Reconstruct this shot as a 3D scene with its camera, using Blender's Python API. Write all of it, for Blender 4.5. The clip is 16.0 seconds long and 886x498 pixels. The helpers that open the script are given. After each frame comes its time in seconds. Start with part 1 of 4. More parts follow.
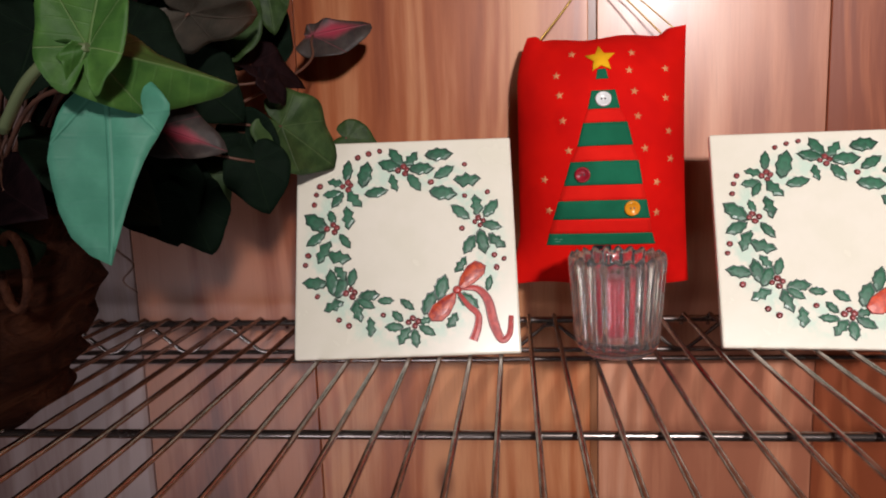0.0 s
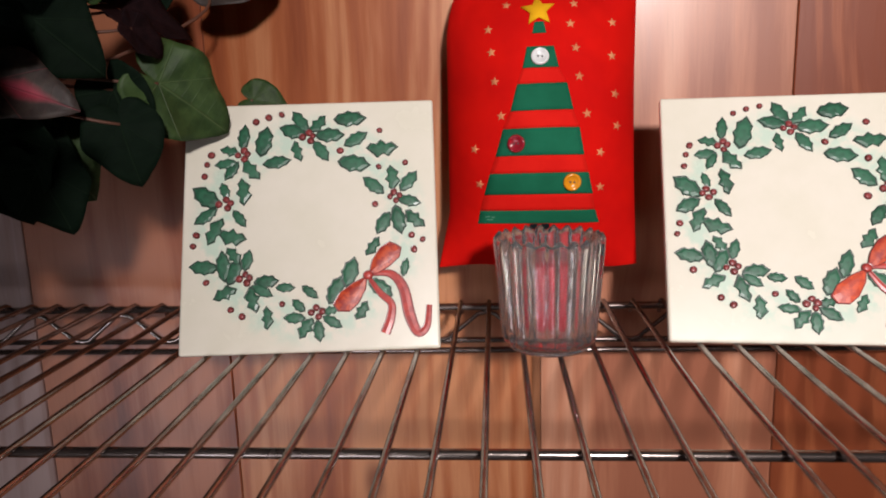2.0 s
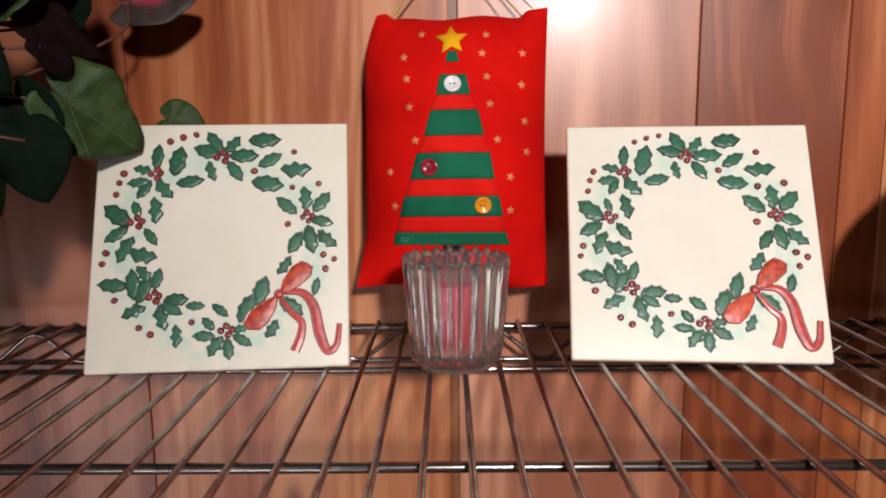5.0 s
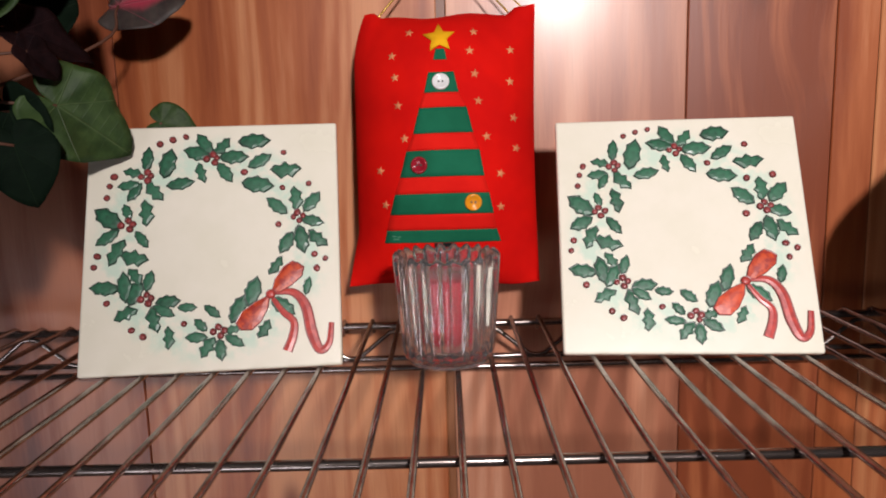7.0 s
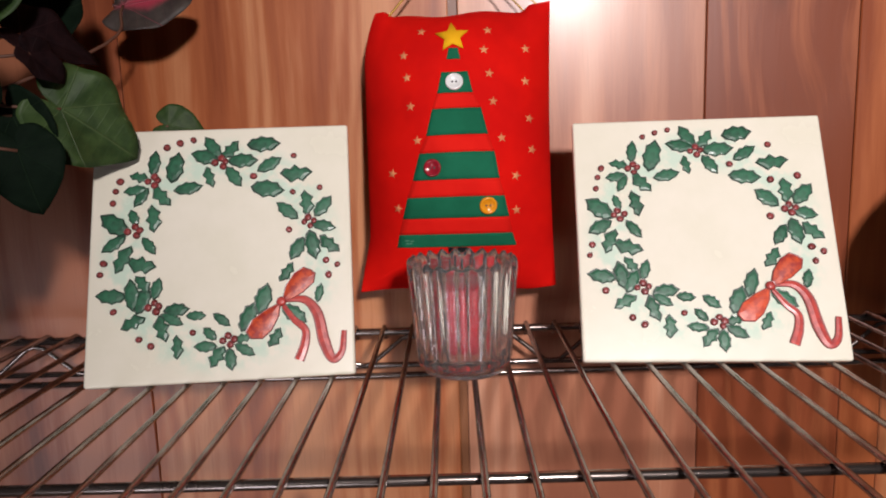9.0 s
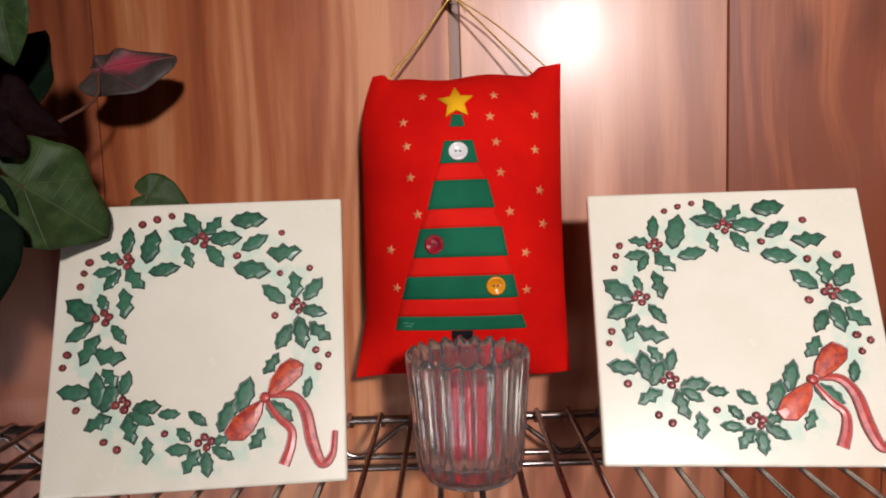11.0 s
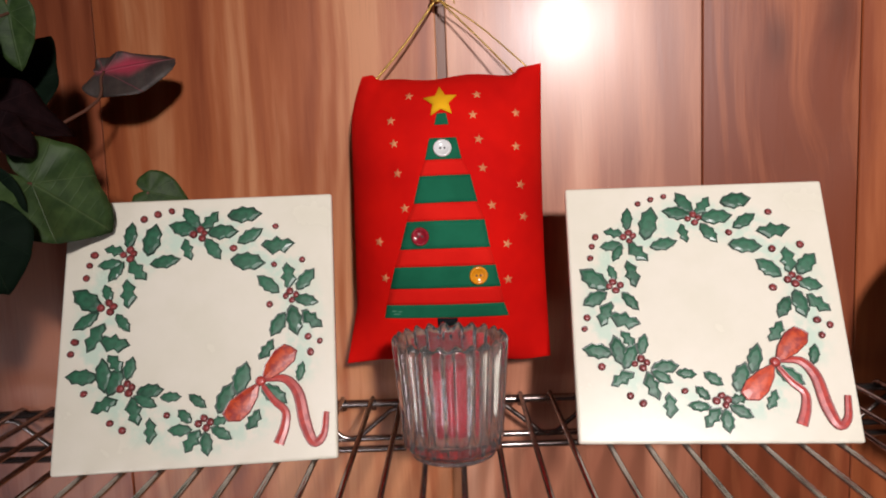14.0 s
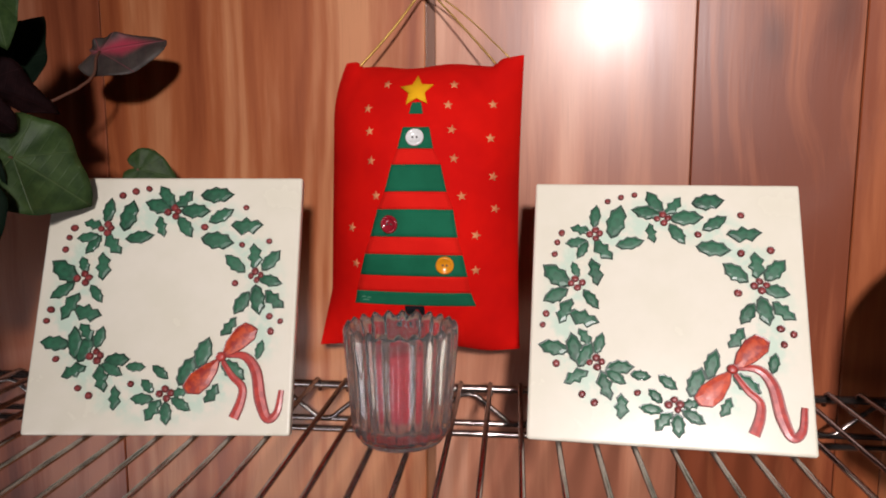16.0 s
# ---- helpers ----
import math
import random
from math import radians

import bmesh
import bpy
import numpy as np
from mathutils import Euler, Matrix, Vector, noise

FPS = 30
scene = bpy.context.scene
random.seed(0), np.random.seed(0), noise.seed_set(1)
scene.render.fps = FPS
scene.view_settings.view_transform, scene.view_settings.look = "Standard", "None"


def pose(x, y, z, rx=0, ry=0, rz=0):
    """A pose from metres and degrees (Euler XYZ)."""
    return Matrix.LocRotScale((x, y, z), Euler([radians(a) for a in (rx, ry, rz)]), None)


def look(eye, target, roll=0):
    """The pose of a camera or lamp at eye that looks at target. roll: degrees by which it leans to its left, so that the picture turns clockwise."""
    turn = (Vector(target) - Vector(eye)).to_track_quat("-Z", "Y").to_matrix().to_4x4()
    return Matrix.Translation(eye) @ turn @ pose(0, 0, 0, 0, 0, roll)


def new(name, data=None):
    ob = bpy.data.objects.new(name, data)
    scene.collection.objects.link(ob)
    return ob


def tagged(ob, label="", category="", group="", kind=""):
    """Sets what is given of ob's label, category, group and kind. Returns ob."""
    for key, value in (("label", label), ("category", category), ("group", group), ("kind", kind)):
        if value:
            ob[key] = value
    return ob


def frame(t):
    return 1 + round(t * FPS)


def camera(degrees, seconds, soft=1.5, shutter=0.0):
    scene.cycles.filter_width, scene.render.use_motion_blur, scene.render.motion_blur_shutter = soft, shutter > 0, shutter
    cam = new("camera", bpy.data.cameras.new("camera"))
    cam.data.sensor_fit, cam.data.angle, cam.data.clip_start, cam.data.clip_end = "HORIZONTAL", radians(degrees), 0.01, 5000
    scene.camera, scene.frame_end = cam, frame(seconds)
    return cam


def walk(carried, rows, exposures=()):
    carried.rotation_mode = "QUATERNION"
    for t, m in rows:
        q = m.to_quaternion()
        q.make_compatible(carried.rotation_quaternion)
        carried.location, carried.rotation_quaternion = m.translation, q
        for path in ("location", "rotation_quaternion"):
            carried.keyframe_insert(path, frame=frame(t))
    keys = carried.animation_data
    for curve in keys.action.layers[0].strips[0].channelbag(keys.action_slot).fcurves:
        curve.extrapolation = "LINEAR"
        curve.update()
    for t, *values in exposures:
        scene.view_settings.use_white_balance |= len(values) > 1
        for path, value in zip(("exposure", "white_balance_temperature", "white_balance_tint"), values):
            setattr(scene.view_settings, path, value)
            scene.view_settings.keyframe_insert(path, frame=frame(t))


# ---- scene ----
cam = camera(62.5, 16.0, soft=1.9)
PATH = [
    (0, (-0.046, -0.479, 1.449), (-0.289, 1.482, 1.138), -2.1),
    (0.5, (-0.01, -0.472, 1.438), (-0.351, 1.48, 1.17), -2.5),
    (1, (-0.013, -0.454, 1.436), (-0.329, 1.499, 1.145), -2.5),
    (1.5, (-0.02, -0.423, 1.434), (-0.281, 1.528, 1.082), -2.5),
    (2, (-0.011, -0.409, 1.44), (-0.203, 1.545, 1.059), -1.7),
    (2.5, (0.014, -0.393, 1.432), (-0.131, 1.56, 1.025), -2.6),
    (3, (0.029, -0.397, 1.431), (-0.106, 1.555, 1.019), -3.3),
    (3.5, (0.025, -0.407, 1.429), (-0.127, 1.544, 1.017), -3.0),
    (4, (0.023, -0.411, 1.43), (-0.082, 1.547, 1.037), -1.7),
    (4.5, (0.018, -0.417, 1.434), (-0.049, 1.557, 1.124), -0.5),
    (6.8, (0.013, -0.42, 1.445), (-0.023, 1.55, 1.103), -1.2),
    (7, (0.021, -0.42, 1.436), (-0.04, 1.554, 1.124), -1.6),
    (7.5, (0.02, -0.419, 1.438), (-0.033, 1.555, 1.118), -1.5),
    (8, (0.018, -0.42, 1.438), (-0.037, 1.555, 1.13), -1.6),
    (8.5, (0.018, -0.422, 1.437), (-0.038, 1.555, 1.139), -1.5),
    (9, (0.014, -0.407, 1.439), (-0.058, 1.566, 1.12), -1.9),
    (9.2, (0.017, -0.39, 1.437), (-0.063, 1.596, 1.212), -2.1),
    (11.3, (0.012, -0.361, 1.464), (-0.06, 1.628, 1.264), -1.9),
    (11.5, (0.014, -0.367, 1.469), (-0.055, 1.622, 1.272), -2.0),
    (12, (0.023, -0.381, 1.472), (-0.071, 1.609, 1.291), -2.4),
    (12.5, (0.026, -0.391, 1.476), (-0.042, 1.6, 1.293), -2.2),
    (13, (0.024, -0.391, 1.473), (-0.052, 1.599, 1.282), -2.0),
    (13.5, (0.031, -0.395, 1.468), (-0.058, 1.594, 1.275), -2.7),
    (14, (0.023, -0.385, 1.459), (-0.054, 1.601, 1.233), -2.2),
    (14.5, (0.015, -0.377, 1.462), (-0.037, 1.61, 1.243), -1.7),
    (15, (0.034, -0.373, 1.459), (-0.081, 1.61, 1.223), -2.4),
    (15.5, (0.057, -0.376, 1.455), (-0.175, 1.596, 1.21), -0.5),
    (16, (0.08, -0.384, 1.462), (-0.156, 1.584, 1.194), -0.0),
]
walk(cam, [(t, look(eye, target, roll)) for t, eye, target, roll in PATH], [(0, 0.0), (9.2, 0.0), (11.3, -0.08), (16, -0.08)])

# ---- light ----
world = bpy.data.worlds.new("room_dark")
scene.world = world
world.use_nodes = True
world.node_tree.nodes["Background"].inputs[0].default_value = (0.5, 0.55, 0.6, 1)
world.node_tree.nodes["Background"].inputs[1].default_value = 0.05

LAMP = (0.283, -1.33, 1.815)
bulb = bpy.data.lights.new("bulb_light", "SPOT")
bulb.energy, bulb.color, bulb.shadow_soft_size = 102.0, (1.0, 0.915, 0.915), 0.050
bulb.spot_size, bulb.spot_blend = radians(70), 1.0
new("bulb_light", bulb).matrix_world = look(LAMP, (0.37, 0.153, 1.43))

sky = bpy.data.lights.new("window_light", "AREA")
sky.energy, sky.color, sky.shape, sky.size, sky.size_y = 12.0, (0.93, 0.91, 1.0), "RECTANGLE", 1.2, 0.95
new("window_light", sky).matrix_world = look((-1.1, -1.99, 0.51), (-0.1, 0.0, 1.15))

SHELF = 1.300      # top of the shelf's wires
WALL = 0.153       # face of the boards


# ---- materials ----
def material(name, colour=(0.8, 0.8, 0.8), rough=0.5, metal=0.0):
    m = bpy.data.materials.new(name)
    m.use_nodes = True
    b = m.node_tree.nodes["Principled BSDF"]
    b.inputs["Base Color"].default_value = (*colour, 1)
    b.inputs["Roughness"].default_value = rough
    b.inputs["Metallic"].default_value = metal
    return m


class Net:
    """Short spelling for node trees."""

    def __init__(self, m):
        self.m, self.t = m, m.node_tree
        self.bsdf = self.t.nodes["Principled BSDF"]

    def node(self, kind, **props):
        n = self.t.nodes.new(kind)
        for k, v in props.items():
            setattr(n, k, v)
        return n

    def put(self, socket, value):
        if hasattr(value, "is_output"):
            self.t.links.new(value, socket)
        else:
            socket.default_value = value

    def math(self, op, a, b=0.0, c=0.0, clamp=False):
        n = self.node("ShaderNodeMath", operation=op, use_clamp=clamp)
        for s, v in zip(n.inputs, (a, b, c)):
            self.put(s, v)
        return n.outputs[0]

    def coords(self, scale=(1, 1, 1), shift=None):
        c = self.node("ShaderNodeTexCoord").outputs["Object"]
        n = self.node("ShaderNodeMapping")
        n.inputs["Scale"].default_value = scale
        self.put(n.inputs["Vector"], c)
        if shift is not None:
            self.put(n.inputs["Location"], shift)
        return n.outputs[0]

    def noise(self, vec, scale, detail=4.0, rough=0.55, warp=0.0):
        n = self.node("ShaderNodeTexNoise")
        n.inputs["Scale"].default_value, n.inputs["Detail"].default_value = scale, detail
        n.inputs["Roughness"].default_value, n.inputs["Distortion"].default_value = rough, warp
        self.put(n.inputs["Vector"], vec)
        return n.outputs["Fac"]

    def ramp(self, fac, *stops):
        n = self.node("ShaderNodeValToRGB")
        e = n.color_ramp.elements
        while len(e) < len(stops):
            e.new(0.5)
        for el, (at, col) in zip(e, stops):
            el.position, el.color = at, (*col, 1)
        self.put(n.inputs[0], fac)
        return n.outputs["Color"]

    def mix(self, fac, a, b, blend="MIX"):
        n = self.node("ShaderNodeMix", data_type="RGBA", blend_type=blend)
        self.put(n.inputs[0], fac)
        for s, v in ((n.inputs[6], a), (n.inputs[7], b)):
            self.put(s, (*v, 1) if isinstance(v, tuple) else v)
        return n.outputs[2]

    def smooth(self, v, lo, hi, to_lo=0.0, to_hi=1.0):
        n = self.node("ShaderNodeMapRange", interpolation_type="SMOOTHSTEP")
        for s, x in zip(n.inputs, (v, lo, hi, to_lo, to_hi)):
            self.put(s, x)
        return n.outputs[0]

    def random(self):
        return self.node("ShaderNodeObjectInfo").outputs["Random"]

    def bump(self, height, strength=0.3, distance=0.001):
        n = self.node("ShaderNodeBump")
        n.inputs["Strength"].default_value, n.inputs["Distance"].default_value = strength, distance
        self.put(n.inputs["Height"], height)
        self.put(self.bsdf.inputs["Normal"], n.outputs[0])

    def colour(self, c):
        self.put(self.bsdf.inputs["Base Color"], c)

    def rough(self, r):
        self.put(self.bsdf.inputs["Roughness"], r)


def wood(name, dark, mid, light, knots=(), gloss=0.36):
    """Varnished softwood: long streaks along z, fine pores, knots at (x, z, radius)."""
    m = material(name, mid, gloss)
    n = Net(m)
    seed = n.math("MULTIPLY", n.random(), 7.0)
    vec = n.node("ShaderNodeCombineXYZ")
    n.put(vec.inputs[0], seed)
    n.put(vec.inputs[2], seed)
    warp = n.noise(n.coords((1, 1, 0.35), vec.outputs[0]), 9.0, 2.0)
    plain = n.node("ShaderNodeTexCoord").outputs["Object"]
    sep = n.node("ShaderNodeSeparateXYZ")
    n.put(sep.inputs[0], plain)
    x = n.math("ADD", n.math("MULTIPLY_ADD", warp, 0.03, sep.outputs[0]), seed)
    pull = None
    for kx, kz, kr in knots:
        dx = n.math("SUBTRACT", sep.outputs[0], kx)
        dz = n.math("MULTIPLY", n.math("SUBTRACT", sep.outputs[2], kz), 0.45)
        d = n.math("SQRT", n.math("ADD", n.math("MULTIPLY", dx, dx), n.math("MULTIPLY", dz, dz)))
        near = n.smooth(d, 0.0, kr * 3.2, 1.0, 0.0)
        x = n.math("ADD", x, n.math("MULTIPLY", near, n.math("MULTIPLY", d, 0.6)))
        core = n.smooth(n.math("MULTIPLY_ADD", warp, kr * 0.8, d), kr * 0.45, kr * 1.4, 1.0, 0.0)
        pull = core if pull is None else n.math("MAXIMUM", pull, core)
    grain = n.node("ShaderNodeCombineXYZ")
    n.put(grain.inputs[0], x)
    n.put(grain.inputs[1], sep.outputs[1])
    n.put(grain.inputs[2], n.math("MULTIPLY", sep.outputs[2], 0.07))
    broad = n.noise(grain.outputs[0], 15.0, 2.0, 0.45)
    fine = n.noise(grain.outputs[0], 170.0, 4.0, 0.6)
    rings = n.math("SINE", n.math("MULTIPLY", n.noise(grain.outputs[0], 8.0, 1.0, 0.4), 85.0))
    pores = n.noise(n.coords((1, 1, 0.025)), 900.0, 2.0, 0.5)
    fac = n.math("ADD", n.math("MULTIPLY", broad, 0.82), n.math("MULTIPLY", fine, 0.18))
    fac = n.math("MULTIPLY_ADD", rings, 0.034, fac)
    col = n.ramp(fac, (0.38, dark), (0.49, mid), (0.60, light))
    col = n.mix(n.smooth(pores, 0.55, 0.75, 0.0, 0.12), col, tuple(c * 0.45 for c in dark))
    if pull is not None:
        col = n.mix(n.math("MULTIPLY", pull, 0.82), col, tuple(c * 0.6 for c in dark))
    n.colour(col)
    n.rough(n.math("MULTIPLY_ADD", fine, 0.14, gloss - 0.05))
    n.bump(n.math("ADD", fine, n.math("MULTIPLY", pores, 0.4)), 0.10, 0.0006)
    n.bsdf.inputs["Specular IOR Level"].default_value = 0.4
    n.bsdf.inputs["Coat Weight"].default_value = 0.19
    n.bsdf.inputs["Coat Roughness"].default_value = 0.21
    return m


WOOD_RED = wood("wood_red", (0.20, 0.047, 0.017), (0.37, 0.112, 0.042), (0.54, 0.225, 0.095), ((0.244, 1.538, 0.016), (0.287, 1.556, 0.019), (0.26, 1.19, 0.01)))
WOOD_TAN = wood("wood_tan", (0.24, 0.055, 0.017), (0.38, 0.110, 0.037), (0.55, 0.235, 0.105), ((-0.216, 1.604, 0.004), (-0.13, 1.13, 0.012)))
# Pale wood, lightened further: the lamp's pink sheen is put into its colour.
WOOD_PALE_SHEEN = wood("wood_pale", (0.31, 0.110, 0.060), (0.46, 0.190, 0.105), (0.60, 0.305, 0.190), ((0.082, 1.237, 0.013),))
# Red-brown wood greyed in its colour to stand for daylight sheen.
WOOD_GREY_SHEEN = wood("wood_grey", (0.17, 0.078, 0.062), (0.29, 0.165, 0.138), (0.42, 0.29, 0.26))
WOOD_ORANGE = wood("wood_orange", (0.15, 0.032, 0.012), (0.28, 0.075, 0.030), (0.43, 0.16, 0.082))
WOOD_GROOVE = wood("wood_groove", (0.13, 0.042, 0.015), (0.19, 0.070, 0.027), (0.25, 0.10, 0.042))


def plaster(name, colour):
    m = material(name, colour, 0.85)
    n = Net(m)
    a = n.noise(n.coords(), 3.0, 4.0)
    n.colour(n.mix(n.smooth(a, 0.3, 0.7), colour, tuple(c * 0.88 for c in colour)))
    n.bump(n.noise(n.coords(), 160.0, 3.0), 0.2, 0.001)
    return m


PLASTER = plaster("plaster", (0.11, 0.08, 0.062))
CEILING = plaster("ceiling_paint", (0.16, 0.14, 0.12))
FLOORING = wood("floor_wood", (0.10, 0.05, 0.025), (0.20, 0.10, 0.05), (0.28, 0.16, 0.08))


def bronze():
    m = material("dark_chrome", (0.30, 0.25, 0.225), 0.3, 0.95)
    n = Net(m)
    a = n.noise(n.coords(), 60.0, 5.0)
    b = n.noise(n.coords(), 900.0, 2.0)
    n.colour(n.mix(n.smooth(a, 0.35, 0.7), (0.36, 0.31, 0.285), (0.22, 0.18, 0.165)))
    n.rough(n.math("MULTIPLY_ADD", a, 0.22, 0.12))
    n.bump(b, 0.08, 0.0003)
    return m


CHROME = bronze()


def glazed(name):
    """Cream glaze with a washed green halo along the ring of leaves."""
    m = material(name, (0.8, 0.76, 0.64), 0.22)
    n = Net(m)
    sep = n.node("ShaderNodeSeparateXYZ")
    n.put(sep.inputs[0], n.node("ShaderNodeTexCoord").outputs["Object"])
    x, y = sep.outputs[0], n.math("SUBTRACT", sep.outputs[1], 0.076)
    r = n.math("SQRT", n.math("ADD", n.math("MULTIPLY", x, x), n.math("MULTIPLY", y, y)))
    ring = n.math("MULTIPLY", n.smooth(r, 0.040, 0.052), n.smooth(r, 0.062, 0.076, 1.0, 0.0))
    wash = n.smooth(n.noise(n.coords(), 95.0, 3.0), 0.36, 0.62)
    mott = n.noise(n.coords(), 22.0, 5.0)
    base = n.mix(n.smooth(mott, 0.3, 0.7), (0.82, 0.775, 0.655), (0.76, 0.725, 0.59))
    base = n.mix(n.math("MULTIPLY", n.math("MULTIPLY", ring, wash), 0.70), base, (0.50, 0.70, 0.57))
    specks = n.smooth(n.noise(n.coords(), 420.0, 1.0), 0.80, 0.84)
    base = n.mix(n.math("MULTIPLY", specks, 0.5), base, (0.35, 0.27, 0.18))
    n.colour(base)
    n.rough(n.math("MULTIPLY_ADD", mott, 0.12, 0.20))
    n.bump(n.noise(n.coords(), 130.0, 3.0), 0.05, 0.0006)
    n.bsdf.inputs["Coat Weight"].default_value = 0.4
    n.bsdf.inputs["Coat Roughness"].default_value = 0.12
    return m


GLAZE = glazed("cream_glaze")


def painted(name, colour, deep, scale=260.0, rough=0.25):
    m = material(name, colour, rough)
    n = Net(m)
    v = n.noise(n.coords(), scale / 60.0, 4.0)
    r = n.random()
    c = n.mix(n.smooth(v, 0.35, 0.65), colour, deep)
    c = n.mix(n.math("MULTIPLY", r, 0.30), c, tuple(min(1.0, k * 1.7 + 0.03) for k in colour))
    n.colour(c)
    n.rough(n.math("MULTIPLY_ADD", v, 0.2, 0.34))
    n.bsdf.inputs["Coat Weight"].default_value = 0.10
    n.bsdf.inputs["Coat Roughness"].default_value = 0.2
    return m


LEAF_GLAZE = painted("leaf_glaze", (0.024, 0.125, 0.064), (0.012, 0.062, 0.032))
LEAF_EDGE = painted("leaf_edge", (0.012, 0.045, 0.025), (0.008, 0.028, 0.016))
BERRY_GLAZE = painted("berry_glaze", (0.26, 0.030, 0.028), (0.11, 0.018, 0.016))
BERRY_EDGE = painted("berry_edge", (0.10, 0.012, 0.012), (0.05, 0.008, 0.008))
BOW_GLAZE = painted("bow_glaze", (0.56, 0.075, 0.022), (0.30, 0.02, 0.015), 16000.0)
RIBBON_GLAZE = painted("ribbon_glaze", (0.46, 0.045, 0.032), (0.26, 0.02, 0.02), 16000.0)
BOW_EDGE = painted("bow_edge", (0.20, 0.02, 0.015), (0.12, 0.012, 0.01))


def cloth(name, colour, deep):
    m = material(name, colour, 0.82)
    n = Net(m)
    wide = n.noise(n.coords(), 28.0, 4.0)
    weft = n.node("ShaderNodeTexWave", wave_type="BANDS", bands_direction="X")
    warp = n.node("ShaderNodeTexWave", wave_type="BANDS", bands_direction="Z")
    for w in (weft, warp):
        w.inputs["Scale"].default_value, w.inputs["Distortion"].default_value = 420.0, 1.5
        n.put(w.inputs["Vector"], n.coords())
    weave = n.math("MULTIPLY", weft.outputs["Fac"], warp.outputs["Fac"])
    c = n.mix(n.smooth(wide, 0.3, 0.7), colour, deep)
    n.colour(n.mix(n.math("MULTIPLY", weave, 0.25), c, deep))
    n.bump(n.math("ADD", weave, n.noise(n.coords(), 600.0, 2.0)), 0.25, 0.0004)
    n.bsdf.inputs["Specular IOR Level"].default_value = 0.08
    return m


RED_CLOTH = cloth("red_cloth", (0.66, 0.006, 0.003), (0.54, 0.004, 0.003))
RED_STRIPE = cloth("red_stripe", (0.70, 0.014, 0.008), (0.60, 0.009, 0.006))
GREEN_FELT = cloth("green_felt", (0.012, 0.135, 0.070), (0.008, 0.10, 0.05))
GOLD_FELT = cloth("gold_felt", (0.86, 0.47, 0.012), (0.74, 0.36, 0.01))
MARK = cloth("pale_mark", (0.10, 0.26, 0.17), (0.07, 0.20, 0.13))
GOLD_PRINT = cloth("gold_print", (0.72, 0.29, 0.13), (0.58, 0.18, 0.08))
BLACK_FELT = cloth("black_felt", (0.008, 0.010, 0.012), (0.004, 0.005, 0.006))


def plastic(name, colour, rough=0.2):
    m = material(name, colour, rough)
    n = Net(m)
    n.colour(n.mix(n.noise(n.coords(), 240.0, 3.0), colour, tuple(c * 0.8 for c in colour)))
    n.bsdf.inputs["Coat Weight"].default_value = 0.4
    return m


WHITE_BUTTON = plastic("white_button", (0.80, 0.80, 0.78))
RED_BUTTON = plastic("red_button", (0.30, 0.012, 0.025), 0.12)
ORANGE_BUTTON = plastic("orange_button", (0.80, 0.30, 0.012))
DARK_HOLE = plastic("thread_dark", (0.05, 0.04, 0.04), 0.6)
WAX = plastic("red_wax", (0.80, 0.008, 0.030), 0.4)
WAX.node_tree.nodes["Principled BSDF"].inputs["Subsurface Weight"].default_value = 0.15
WAX.node_tree.nodes["Principled BSDF"].inputs["Subsurface Radius"].default_value = (0.004, 0.001, 0.001)
GOLD_CORD = material("gold_cord", (0.62, 0.40, 0.10), 0.35, 0.7)
BRASS_DARK = material("aged_brass", (0.20, 0.11, 0.04), 0.4, 0.9)
for brass in (GOLD_CORD, BRASS_DARK):
    net = Net(brass)
    net.bump(net.noise(net.coords(), 1500.0, 2.0), 0.6, 0.0005)

GLASS = material("clear_glass", (1.0, 0.99, 1.0), 0.008)
GLASS.node_tree.nodes["Principled BSDF"].inputs["Transmission Weight"].default_value = 0.962
GLASS.node_tree.nodes["Principled BSDF"].inputs["Coat Weight"].default_value = 1.0
GLASS.node_tree.nodes["Principled BSDF"].inputs["Coat Roughness"].default_value = 0.065
GLASS.node_tree.nodes["Principled BSDF"].inputs["IOR"].default_value = 1.48
gn = Net(GLASS)
gn.bump(gn.noise(gn.coords(), 140.0, 2.0), 0.12, 0.0006)


